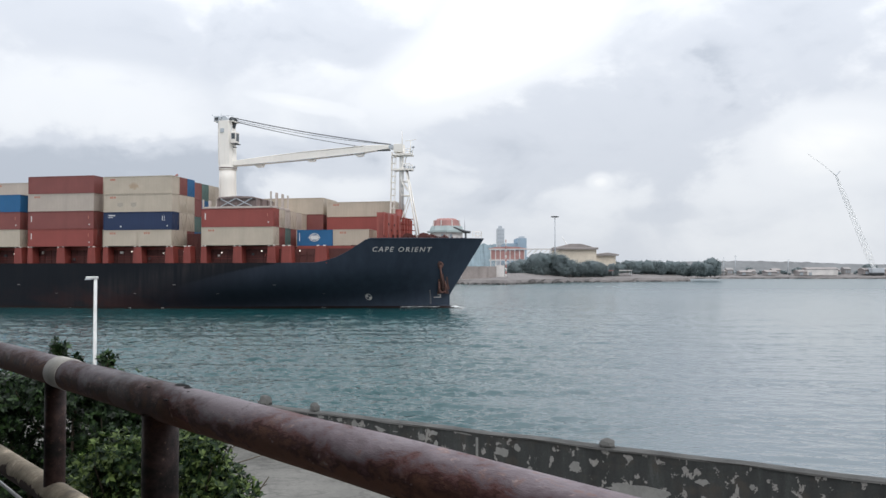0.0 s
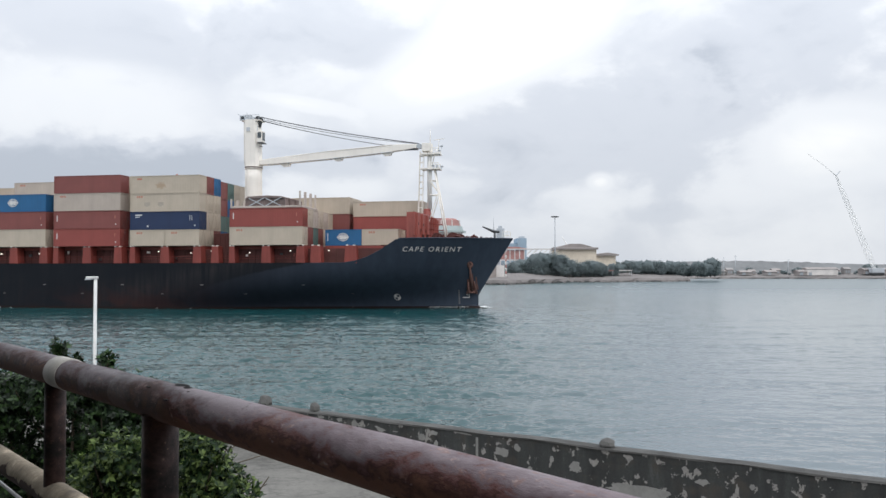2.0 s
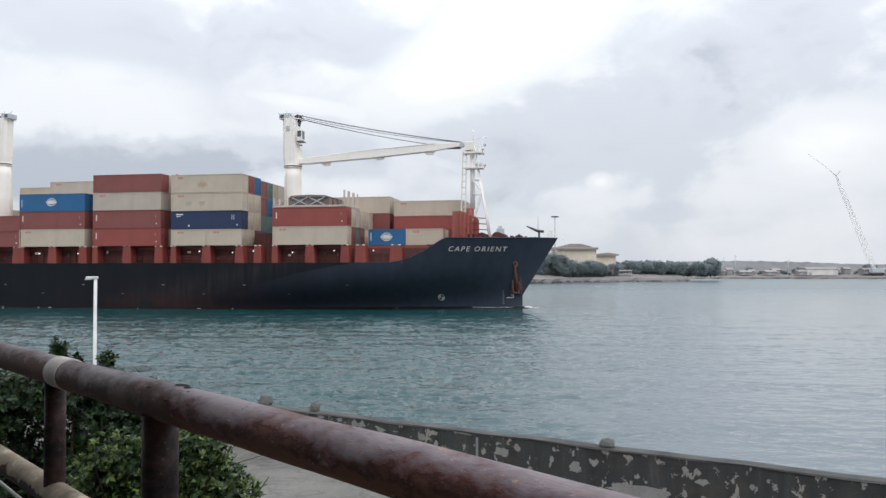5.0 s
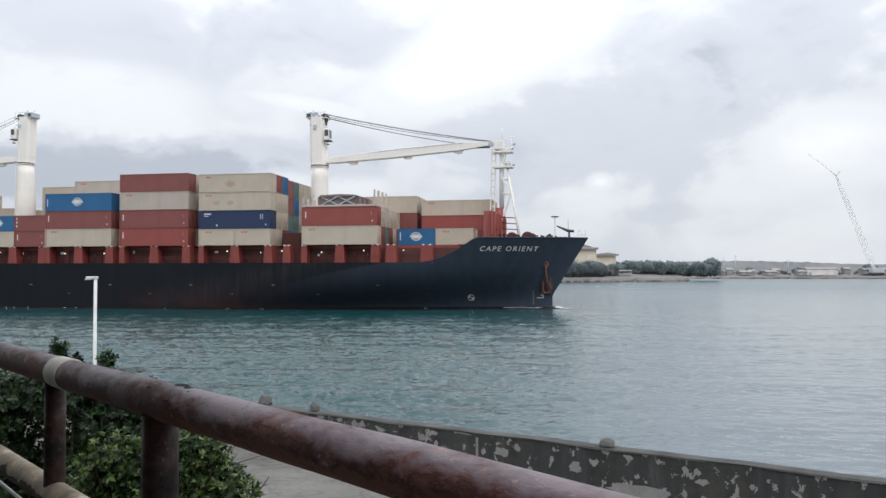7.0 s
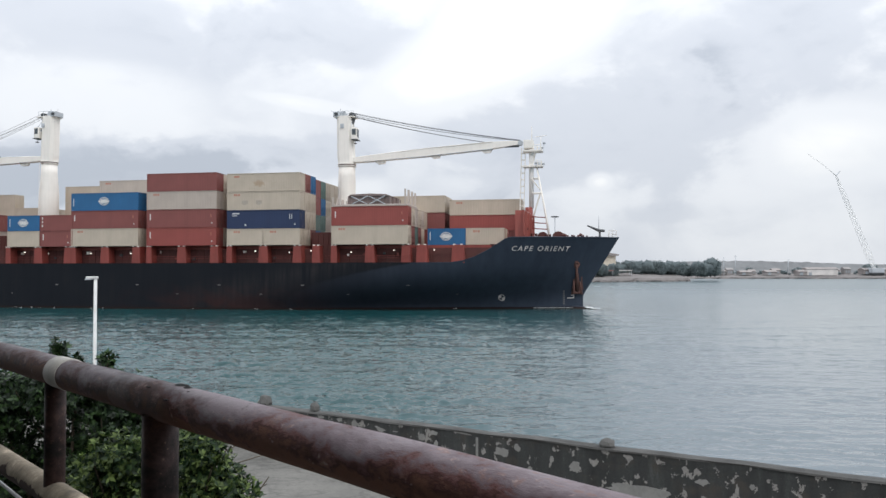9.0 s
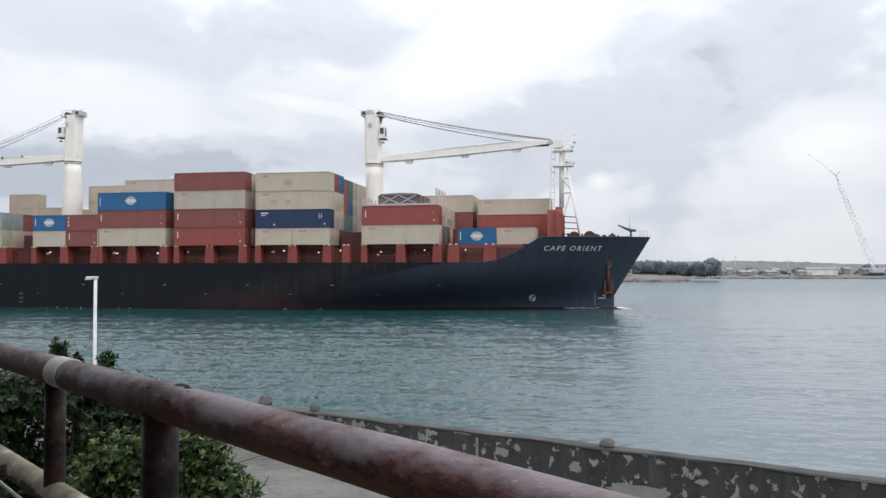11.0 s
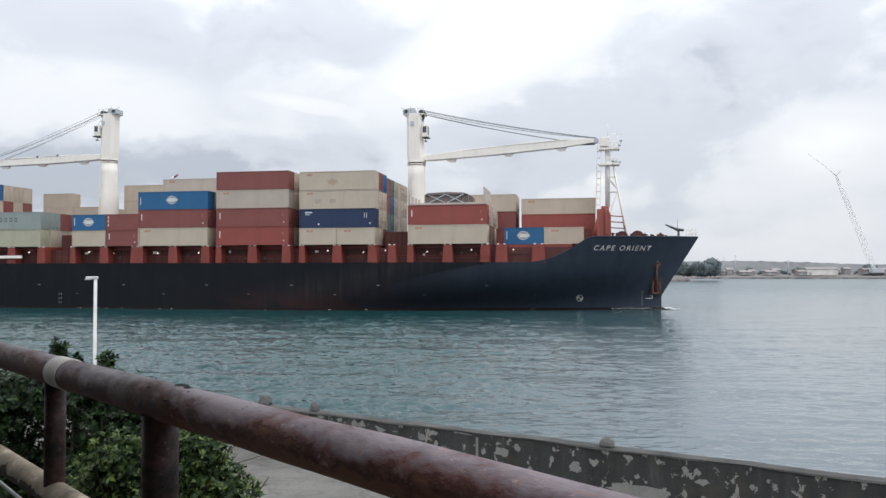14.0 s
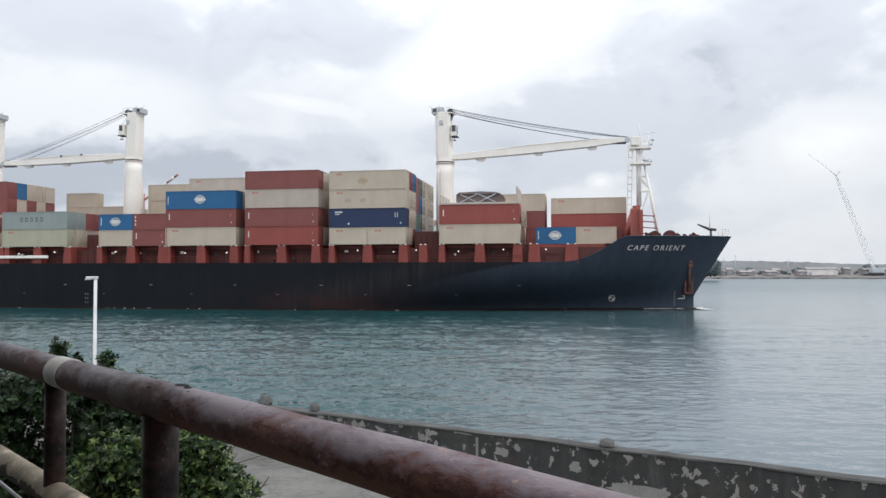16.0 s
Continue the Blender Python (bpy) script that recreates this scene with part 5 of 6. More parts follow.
    for y in (-1.1, 1.1):
        bm = bmesh.new()
        tube(bm, [(-1.5, y, head - 0.1), (1.4, y, head - 0.1)], 0.035, 5)
        for xx in (-1.5, -0.5, 0.5, 1.4):
            tube(bm, [(xx, y, head - 0.9), (xx, y, head - 0.1)], 0.03, 5)
        part("head_rail", bm, M_GREY, c)
    for y in (-0.55, 0.0, 0.55):
        bm = bmesh.new()
        tube(bm, [(0.95 * jib_dir, y - 0.1, head - 0.75), (0.95 * jib_dir, y + 0.1, head - 0.75)], 0.5, 16)
        part("sheave", bm, M_DARK, c)
    bm = bmesh.new()
    prism(bm, [(head - 0.6, 0.6 * jib_dir), (head - 0.6, 1.5 * jib_dir), (head - 1.3, 1.35 * jib_dir), (head - 2.5, 0.95 * jib_dir), (head - 2.0, 0.6 * jib_dir)], 1, -0.45, 0.45)
    part("sheave_bracket", bm, M_DARK, c)
    # driver's cab
    bm = bmesh.new()
    cz = head - 5.0
    box(bm, (1.15 * jib_dir, -1.5, cz), (2.15 * jib_dir, -0.1, cz + 2.0))
    cab = part("cab", bevelled(bm, 0.12), M_WHITE, c)
    bm = bmesh.new()
    box(bm, (1.35 * jib_dir, -1.53, cz + 0.75), (2.0 * jib_dir, -1.45, cz + 1.75))
    part("cab_window", bm, M_GLASS, cab)
    bm = bmesh.new()
    box(bm, (1.3 * jib_dir, -1.55, cz - 0.12), (2.35 * jib_dir, 0.1, cz - 0.02))
    part("cab_floor", bm, M_DARK, cab)
    bm = bmesh.new()
    box(bm, (2.12 * jib_dir, -1.35, cz + 0.4), (2.19 * jib_dir, -0.3, cz + 1.75))
    part("cab_window", bm, M_GLASS, cab)
    bm = bmesh.new()
    box(bm, (1.0 * jib_dir, -1.0, cz + 1.3), (1.2 * jib_dir, -0.3, cz + 1.6))
    tube(bm, [(1.3 * jib_dir, -1.5, cz + 2.0), (0.95 * jib_dir, -0.6, cz + 3.4)], 0.05, 5)
    part("cab_bracket", bm, M_GREY, cab)
    bm = bmesh.new()
    box(bm, (1.55 * jib_dir, -1.2, cz - 0.75), (2.0 * jib_dir, -0.8, cz - 0.6))
    tube(bm, [(1.75 * jib_dir, -1.0, cz - 0.6), (1.75 * jib_dir, -1.0, cz - 0.1)], 0.04, 5)
    part("cab_lamp", bm, M_DARK, cab)
    # jib: a box girder, deepest in its inner third
    bm = bmesh.new()
    heel = Vector((0.9 * jib_dir, 0, ring_z + 0.55))
    tip = Vector((jib_len * jib_dir, 0, tip_z))
    rows = []
    for f, hh, ww in ((0, 0.75, 1.5), (0.06, 1.0, 1.4), (0.3, 1.3, 1.2), (0.6, 1.4, 1.05), (0.82, 1.25, 0.95), (0.92, 0.95, 0.85), (1.0, 0.6, 0.7)):
        p = heel.lerp(tip, f)
        rows.append([bm.verts.new((p.x, y, p.z + z)) for y, z in ((-ww / 2, -hh * 0.42), (ww / 2, -hh * 0.42), (ww / 2, hh * 0.58), (-ww / 2, hh * 0.58))])
    for a, b in zip(rows, rows[1:]):
        for k in range(4):
            bm.faces.new((a[k], a[(k + 1) % 4], b[(k + 1) % 4], b[k]))
    bm.faces.new(rows[0])
    bm.faces.new(rows[-1])
    jib = part("jib", bevelled(bm, 0.05, 1), M_WHITE, c)
    # flanges along the girder's upper and lower edges
    for lift_ in (-0.52, 0.66):
        bm = bmesh.new()
        a, b = heel.lerp(tip, 0.07), heel.lerp(tip, 0.84)
        for y in (-0.62, 0.54):
            tube(bm, [(a.x, y, a.z + lift_ * 0.8), (heel.lerp(tip, 0.45).x, y * 0.93, heel.lerp(tip, 0.45).z + lift_ * 1.12), (b.x, y * 0.82, b.z + lift_)], 0.06, 5)
        part("flange", bm, M_GREY if lift_ < 0 else M_WHITE, jib)
    for f in (0.36, 0.52) if jib_dir < 0 else ():
        p = heel.lerp(tip, f)
        bm = bmesh.new()
        box(bm, (p.x - 0.16, -0.62, p.z + 0.55), (p.x + 0.16, -0.3, p.z + 0.95))
        part("jib_floodlight", bm, M_DARK, jib)
    for f in (0.17, 0.5, 0.80):
        p = heel.lerp(tip, f)
        bm = bmesh.new()
        prism(bm, [(p.z - 0.4, p.x - 1.1), (p.z - 0.4, p.x + 1.1), (p.z - 0.98, p.x + 0.85), (p.z - 1.05, p.x - 0.2)], 1, -0.3, 0.3)
        part("jib_lug", bm, M_WHITE, jib)
    bm = bmesh.new()
    for y in (-0.3, 0.3):
        tube(bm, [(tip.x, y - 0.08, tip.z), (tip.x, y + 0.08, tip.z)], 0.42, 14)
    part("tip_sheave", bm, M_GREY, jib)
    bm = bmesh.new()
    box(bm, (tip.x - 2.6 * jib_dir, -0.3, tip.z - 0.62), (tip.x - 0.2 * jib_dir, 0.3, tip.z - 0.40))
    part("hook_block", bevelled(bm, 0.05), M_DARK, jib)
    # luffing and hoisting wires with a little sag
    top = Vector((1.2 * jib_dir, 0, head - 0.5))
    for y, z0, f1, sag in ((-0.5, 0.15, 1.0, 0.35), (0.5, 0.15, 1.0, 0.35), (-0.2, -0.2, 0.985, 0.5), (0.2, -0.45, 0.84, 0.3), (-0.35, -0.40, 0.84, 0.35)):
        a = top + Vector((0, y, z0))
        b = heel.lerp(tip, f1) + Vector((0, y * 0.6, 0.45))
        bm = bmesh.new()
        tube(bm, [a.lerp(b, k / 14) - Vector((0, 0, sag * 4 * (k / 14) * (1 - k / 14))) for k in range(15)], 0.045 if jib_dir > 0 else 0.028, 5)
        part("wire", bm, M_ROPE, c)
    # ladder down the pedestal
    bm = bmesh.new()
    for yy in (-0.25, 0.25):
        tube(bm, [(-0.6 + yy, -r_base - 0.14, base_z + 3), (-0.6 + yy, -r_ring - 0.18, ring_z - 0.6)], 0.03, 5)
    for k in range(34):
        z = base_z + 3.2 + k * 0.38
        if z < ring_z - 0.8:
            g = (z - base_z - 3) / (ring_z - 0.6 - base_z - 3)
            yl = -r_base - 0.14 + g * (r_base - r_ring - 0.04)
            tube(bm, [(-0.85, yl, z), (-0.35, yl, z)], 0.018, 4)
    part("ladder", bm, M_WHITE, c)
    return board(c, pose(x, MID, 0))


deck_crane(-40.75, 24.15, 1.42, 1.5, 33.2, "tall white deck crane with its jib stowed forward", 1, 29.6, 26.9)
deck_crane(-97.75, 26.05, 1.36, 1.68, 35.3, "tall white deck crane with its jib stowed aft", -1, 26.6, 25.9)
deck_crane(-126.3, 26.05, 1.36, 1.68, 35.3, "white deck crane partly out of view, jib stowed aft", -1, 26.6, 25.9)


# ---- containers ----
def corrugated(bm, length, height, along, base, face, out, pitch=0.28, depth=0.014):
    """A ribbed steel wall. along: 0 runs on x, 1 on y. face: its plane; out: sign of its outer side."""
    n = max(4, int(round(length / pitch)))
    p = length / n
    prof = []
    for k in range(n):
        for f, d in ((0.0, 0.0), (0.25, 0.0), (0.5, 1.0), (0.75, 1.0)):
            prof.append((base + (k + f) * p, -out * d * depth))
    prof.append((base + length, 0.0))
    lo, hi = [], []
    for u, d in prof:
        a = (u, face + d) if along == 0 else (face + d, u)
        lo.append(bm.verts.new((*a, 0.16)))
        hi.append(bm.verts.new((*a, height - 0.12)))
    for k in range(len(prof) - 1):
        bm.faces.new((lo[k], lo[k + 1], hi[k + 1], hi[k]))


def logo_ring(parent, x, y, z, w, h, mat):
    """A plain oval device with bars, standing for a line's mark."""
    bm = bmesh.new()
    for r0, r1 in ((0.86, 1.0), (0.62, 0.72)):
        for k in range(24):
            a0, a1 = k * math.pi / 12, (k + 1) * math.pi / 12
            bm.faces.new([bm.verts.new((x + w / 2 * r * math.cos(a), y, z + h / 2 * r * math.sin(a))) for r, a in ((r0, a0), (r1, a0), (r1, a1), (r0, a1))])
    for dz, dw in ((-0.3, 0.7), (0.0, 1.15), (0.3, 0.7)):
        bm.faces.new([bm.verts.new((x + sx * w / 2 * dw, y - 0.002, z + dz * h / 2 + sz * h * 0.07)) for sx, sz in ((-1, -1), (1, -1), (1, 1), (-1, 1))])
    part("side_mark", bm, mat, parent)


def stained_paint():
    """Cream container paint with one rust-brown smear near the middle of the side."""
    m, n = material("stained_cream_container_paint")
    at = n.add("ShaderNodeTexCoord").outputs["Object"]
    a, g = n.noise(at, 0.5, 4), n.noise(at, 2.4, 6, 0.65)
    c = n.ramp(a, [(0.3, shade(PAINT["cream"], 0.92)), (0.7, shade(PAINT["cream"], 1.06))])
    d = n.vmath("MULTIPLY", n.vmath("SUBTRACT", at, (5.4, 0.0, 1.25)).outputs[0], (0.85, 0.0, 1.5)).outputs[0]
    r = n.math("ADD", n.vmath("LENGTH", d, (0, 0, 0)).outputs["Value"], n.math("MULTIPLY", n.math("SUBTRACT", g, 0.5), 1.6))
    c = n.mix(n.ramp(r, [(0.35, 0.75), (1.0, 0.0)], True), c, (0.36, 0.255, 0.165))
    return finish(m, n, c, 0.6, 0.0, g, 0.008)


M_MARK = plain("pale_container_marks", (0.62, 0.62, 0.60), 0.6)
M_STAIN = stained_paint()
M_REPAIR = plain("dull_repair_paint", (0.37, 0.325, 0.275), 0.7, scale=2, vary=0.12)
M_MARKRED = plain("faded_red_marks", (0.42, 0.17, 0.12), 0.6)
M_MARKDARK = plain("dark_grey_marks", (0.12, 0.13, 0.14), 0.6)
NAMES = {"cream": "cream", "white": "off-white", "red": "red", "brown": "brown-red", "blue": "bright blue", "navy": "navy blue", "teal": "pale grey-green", "green": "dark green", "lime": "yellowish cream"}


def container_proto(paint, size, tall, mark, doors):
    length = 12.19 if size == 40 else 6.06
    height = 2.896 if tall else 2.59
    width = 2.438
    mat = M_STAIN if mark == "stain" else M_BOX[paint]
    lab = f"{NAMES[paint]} corrugated steel {'forty' if size == 40 else 'twenty'}-foot shipping container"
    c = thing("shipping_container", lab, "container", "containers on the ship")
    bm = bmesh.new()
    for x in (0, length - 0.16):
        for y in (0, width - 0.16):
            box(bm, (x, y, 0), (x + 0.16, y + 0.16, height))
    for y in (0, width - 0.1):
        box(bm, (0.16, y, 0.0), (length - 0.16, y + 0.1, 0.17))
        box(bm, (0.16, y + 0.01, height - 0.12), (length - 0.16, y + 0.09, height))
    for x in (0, length - 0.12):
        box(bm, (x, 0.16, 0.0), (x + 0.12, width - 0.16, 0.17))
        box(bm, (x, 0.16, height - 0.12), (x + 0.12, width - 0.16, height))
    part("frame", bm, mat, c)
    for face, out in ((0.045, -1), (width - 0.045, 1)):
        bm = bmesh.new()
        corrugated(bm, length - 0.32, height, 0, 0.16, face, out)
        part("side_panel", bm, mat, c)
    bm = bmesh.new()
    box(bm, (0.1, 0.08, height - 0.06), (length - 0.1, width - 0.08, height - 0.02))
    part("roof_panel", bm, mat, c)
    bm = bmesh.new()
    corrugated(bm, width - 0.32, height, 1, 0.16, 0.05, -1)
    part("end_panel", bm, mat, c)
    if doors:
        for y0, y1 in ((0.16, width / 2 - 0.01), (width / 2 + 0.01, width - 0.16)):
            bm = bmesh.new()
            box(bm, (length - 0.09, y0, 0.17), (length - 0.045, y1, height - 0.12))
            for k in range(3):
                z = 0.4 + k * (height - 0.9) / 2
                box(bm, (length - 0.05, y0 + 0.1, z), (length - 0.02, y1 - 0.1, z + 0.5))
            for f in (0.3, 0.7):
                y = y0 + (y1 - y0) * f
                tube(bm, [(length - 0.015, y, 0.1), (length - 0.015, y, height - 0.06)], 0.03, 6)
            part("door", bm, mat, c)
    else:
        bm = bmesh.new()
        corrugated(bm, width - 0.32, height, 1, 0.16, length - 0.05, 1)
        part("end_panel", bm, mat, c)

    def bar(x, z, w, h, m):
        bm = bmesh.new()
        box(bm, (x, 0.038, z), (x + w, 0.06, z + h))
        part("side_mark", bm, m, c)
    if mark == "ring":
        logo_ring(c, length * 0.49, 0.002, height * 0.52, 1.75, 1.35, M_MARK)
        bar(0.35, 0.75, 0.12, 1.3, M_MARK)
    elif mark == "small":
        for k, w in enumerate((0.28, 0.22, 0.3)):
            bar(1.15 + k * 0.36, height - 0.66, w, 0.3, M_MARKRED)
    elif mark == "stripe":
        bar(0.55, height * 0.42, 0.16, 1.0, M_MARK)
        bar(length - 0.9, height * 0.2, 0.2, 0.2, M_MARK)
        bar(length - 1.0, height * 0.55, 0.1, 0.5, M_MARKRED)
    elif mark == "word":
        for k in range(5):
            bar(length * 0.28 + k * 0.95, height * 0.42, 0.5, 0.75, M_MARKDARK)
            bm = bmesh.new()
            box(bm, (length * 0.28 + k * 0.95 + 0.14, 0.033, height * 0.42 + 0.2), (length * 0.28 + k * 0.95 + 0.36, 0.05, height * 0.42 + 0.55))
            part("side_mark", bm, mat, c)
    elif mark == "dots":
        for k in range(3):
            bar(0.35, height * 0.25 + k * 0.62, 0.2, 0.36, M_MARK)
    elif mark == "corner":
        bar(0.9, height - 0.62, 1.2, 0.2, M_MARK)
        bar(0.9, height - 0.9, 0.8, 0.1, M_MARK)
        bar(length - 0.9, 0.5, 0.22, 0.22, M_MARK)
        bar(3.0, 0.42, 0.26, 0.26, M_MARK)
        bar(length - 1.7, height * 0.5, 0.08, 0.8, M_MARK)
        bar(length - 1.35, height * 0.5, 0.08, 0.8, M_MARK)
    elif mark == "stain":
        bar(1.15, height - 0.66, 0.9, 0.26, M_MARKRED)
    elif mark == "patches":
        for k, w in enumerate((0.28, 0.22, 0.3)):
            bar(1.15 + k * 0.36, height - 0.66, w, 0.3, M_MARKRED)
        for x in (2.5, 4.9):
            bar(x, 0.95, 1.0, 0.55, M_REPAIR)
            bar(x + 0.2, 0.8, 0.5, 0.15, M_REPAIR)
    return c


PROTOS = {}


def stack_container(paint, size, tall, x, col, z, mark="", doors=True, y=None):
    key = (paint, size, tall, mark, doors)
    m = pose(x, (col * 2.5 if y is None else y) + 0.02, z)
    if key in PROTOS:
        ob = copy_thing(PROTOS[key], sailing(0) @ m)
    else:
        ob = PROTOS[key] = container_proto(*key)
    board(ob, m)
    return z + (2.896 if tall else 2.59) + 0.05


def stack(x, col, boxes, z=STACK):
    """Containers from the bottom up; each is (paint, size, tall, mark) or a pair of twenty-footers."""
    for b in boxes:
        if isinstance(b[0], tuple):
            zz = z
            for k, q in enumerate(b):
                z = max(z, stack_container(q[0], 20, q[2], x + k * 6.13, col, zz, q[3], (col + k) % 3 != 0))
        else:
            z = stack_container(b[0], b[1], b[2], x, col, z, b[3], (col + int(z)) % 3 != 0)


def c40(p, mark="", tall=True):
    return (p, 40, tall, mark)


def c20(p, mark="", tall=False):
    return (p, 20, tall, mark)


rng = random.Random(21)


def filler(levels, palette=("cream", "cream", "white", "brown", "cream", "green", "white"), tall=True):
    return [c40(rng.choice(palette), "", tall) for _ in range(levels)]


# bay forward of the third crane
stack(-124.2, 0, [c20("teal"), c20("teal")])
stack(-124.2, 1, [c20("cream"), c20("brown")])
for col, cols in ((2, ("cream", "white", "brown", "brown")), (3, ("cream", "cream", "cream", "blue")), (4, ("brown", "cream", "brown", "cream")), (5, ("cream", "white", "cream", "cream")), (6, ("brown", "cream", "brown", "cream"))):
    stack(-124.2, col, [c20(p, "", True) for p in cols])
# bay abaft the second crane
stack(-114.8, 0, [c40("lime", "small"), c40("teal", "word")])
stack(-114.8, 1, [c40("cream"), c40("teal")])
stack(-114.8, 2, [c40("white"), c40("brown")])
stack(-114.8, 3, [c40("white"), c40("brown")])
for col in (6, 7, 8):
    stack(-113.8, col, [(c20("cream"), c20("white")), (c20("white"), c20("cream")), (c20("cream"), c20("cream"))])
stack(-113.8, 6, [c20("cream")], STACK + 3 * 2.625)
# bay beside the second crane
stack(-96.7, 0, [(c20("cream"), c20("brown", "stripe")), (c20("blue", "ring"), c20("brown", "dots"))])
stack(-97.0, 1, [(c20("white"), c20("cream")), (c20("cream"), c20("brown"))])
stack(-97.0, 2, [(c20("cream"), c20("cream"))])
for col in (6, 7, 8):
    stack(-97.0, col, [c40("cream"), c40("white"), c40("cream"), c40("cream" if col == 6 else "white")])
stack(-84.75, 0, [c40("cream", "small"), c40("brown", "stripe"), c40("blue", "ring")])
stack(-84.75, 1, [c40("cream"), c40("brown"), c40("white")])
stack(-84.75, 2, filler(3))
for col in range(3, 9):
    stack(-84.75, col, filler(3) + [c40("white" if col == 3 else "cream", "small" if col == 3 else "")])
stack(-71.05, 0, [c40("red", "stripe"), c40("brown", "stripe"), c40("white", "small"), c40("brown")])
for col in range(1, 9):
    stack(-71.05, col, filler(3) + [c40("cream" if col == 1 else rng.choice(("white", "brown", "cream")))])
stack(-57.05, 0, [(c20("cream", "small"), c20("cream", "small")), c40("navy", "corner"), c40("cream", "patches"), c40("cream", "stain")])
stack(-57.05, 1, [(c20("white"), c20("cream")), c40("cream"), c40("cream"), c40("brown")])
stack(-57.05, 2, [(c20("brown"), c20("brown")), c40("cream"), c40("cream"), c40("blue")])
stack(-57.05, 3, [c40("blue", "", False), c40("green", "", False), c40("brown"), c40("brown")])
stack(-57.05, 4, [c40("green", "", False), c40("green", "", False), c40("blue"), c40("green")])
for col in range(5, 9):
    stack(-57.05, col, [c40("cream", "", False), c40("white", "", False), c40("cream"), c40("cream")])
stack(-39.65, 0, [c40("cream", "small"), c40("red", "stripe")])
for col, low in ((1, "brown"), (2, "green"), (3, "brown"), (4, "cream"), (5, "brown")):
    stack(-39.65, col, [c40(low), c40("cream" if col % 2 else "white")])
for col in range(6, 9):
    stack(-36.6, col, [c40("brown"), c40("brown"), c40("cream")])
# foremost bay, narrower with the bow: low to starboard, three high to port
stack(-25.4, 2, [(c20("blue", "ring"), c20("cream", "small"))])
stack(-25.4, 3, [(c20("brown"), c20("cream"))])
stack(-25.4, 4, [(c20("cream"), c20("brown"))])
for k in range(3):
    zz = STACK
    for paint in ("brown", "red", "cream" if k == 0 else "white"):
        zz = stack_container(paint, 40, False, -23.4, 0, zz, "small" if paint == "cream" else "", k != 1, 14.0 + 2.5 * k)


def flat_racks():
    """Folded flat racks stacked on the containers, with cross-braced ends standing up."""
    for col, zz in ((0, 15.98), (1, 15.98), (2, 15.98)):
        t = thing("flat_rack", "folded grey-brown flat rack with cross bracing", "flat rack", "flat racks on the containers")
        bm = bmesh.new()
        box(bm, (0.1, 0.05, 0.02), (12.1, 2.38, 0.32))
        part("platform", bevelled(bm, 0.03, 1), M_PALE, t, "pale steel platform")
        bm = bmesh.new()
        box(bm, (2.6, 0.45, 0.32), (9.2, 1.95, 1.66))
        for k in range(9):
            box(bm, (3.0 + k * 0.66, 0.38, 0.34), (3.12 + k * 0.66, 0.45, 1.6))
        part("folded_wall", bevelled(bm, 0.02, 1), M_RACK, t)
        for x0 in (3.2, 6.0):
            for y in (0.15, 2.25):
                bm = bmesh.new()
                tube(bm, [(x0, y, 0.3), (x0 + 2.6, y, 1.6)], 0.08, 5)
                tube(bm, [(x0 + 2.6, y, 0.3), (x0, y, 1.55)], 0.07, 5)
                part("brace", bm, M_GREY, t)
        for x in (2.6, 9.2):
            for y in (0.15, 2.25):
                bm = bmesh.new()
                box(bm, (x, y - 0.08, 0.3), (x + 0.16, y + 0.08, 1.55))
                part("stanchion", bm, M_RACK, t)
        bm = bmesh.new()
        prism(bm, [(1.6, 2.7), (1.6, 9.3), (1.85, 8.6), (1.98, 6.2), (1.86, 3.0)], 1, 0.2, 2.2)
        part("folded_end", bm, M_RACK, t)
        for x in (0.25, 11.75):
            for y in (0.12, 2.2):
                bm = bmesh.new()
                box(bm, (x - 0.12, y - 0.1, 0.3), (x + 0.12, y + 0.1, 2.6 if x > 5 else 1.5))
                part("end_post", bm, M_PALE, t)
        board(t, pose(-39.65, col * 2.5 + 0.02, zz))


flat_racks()


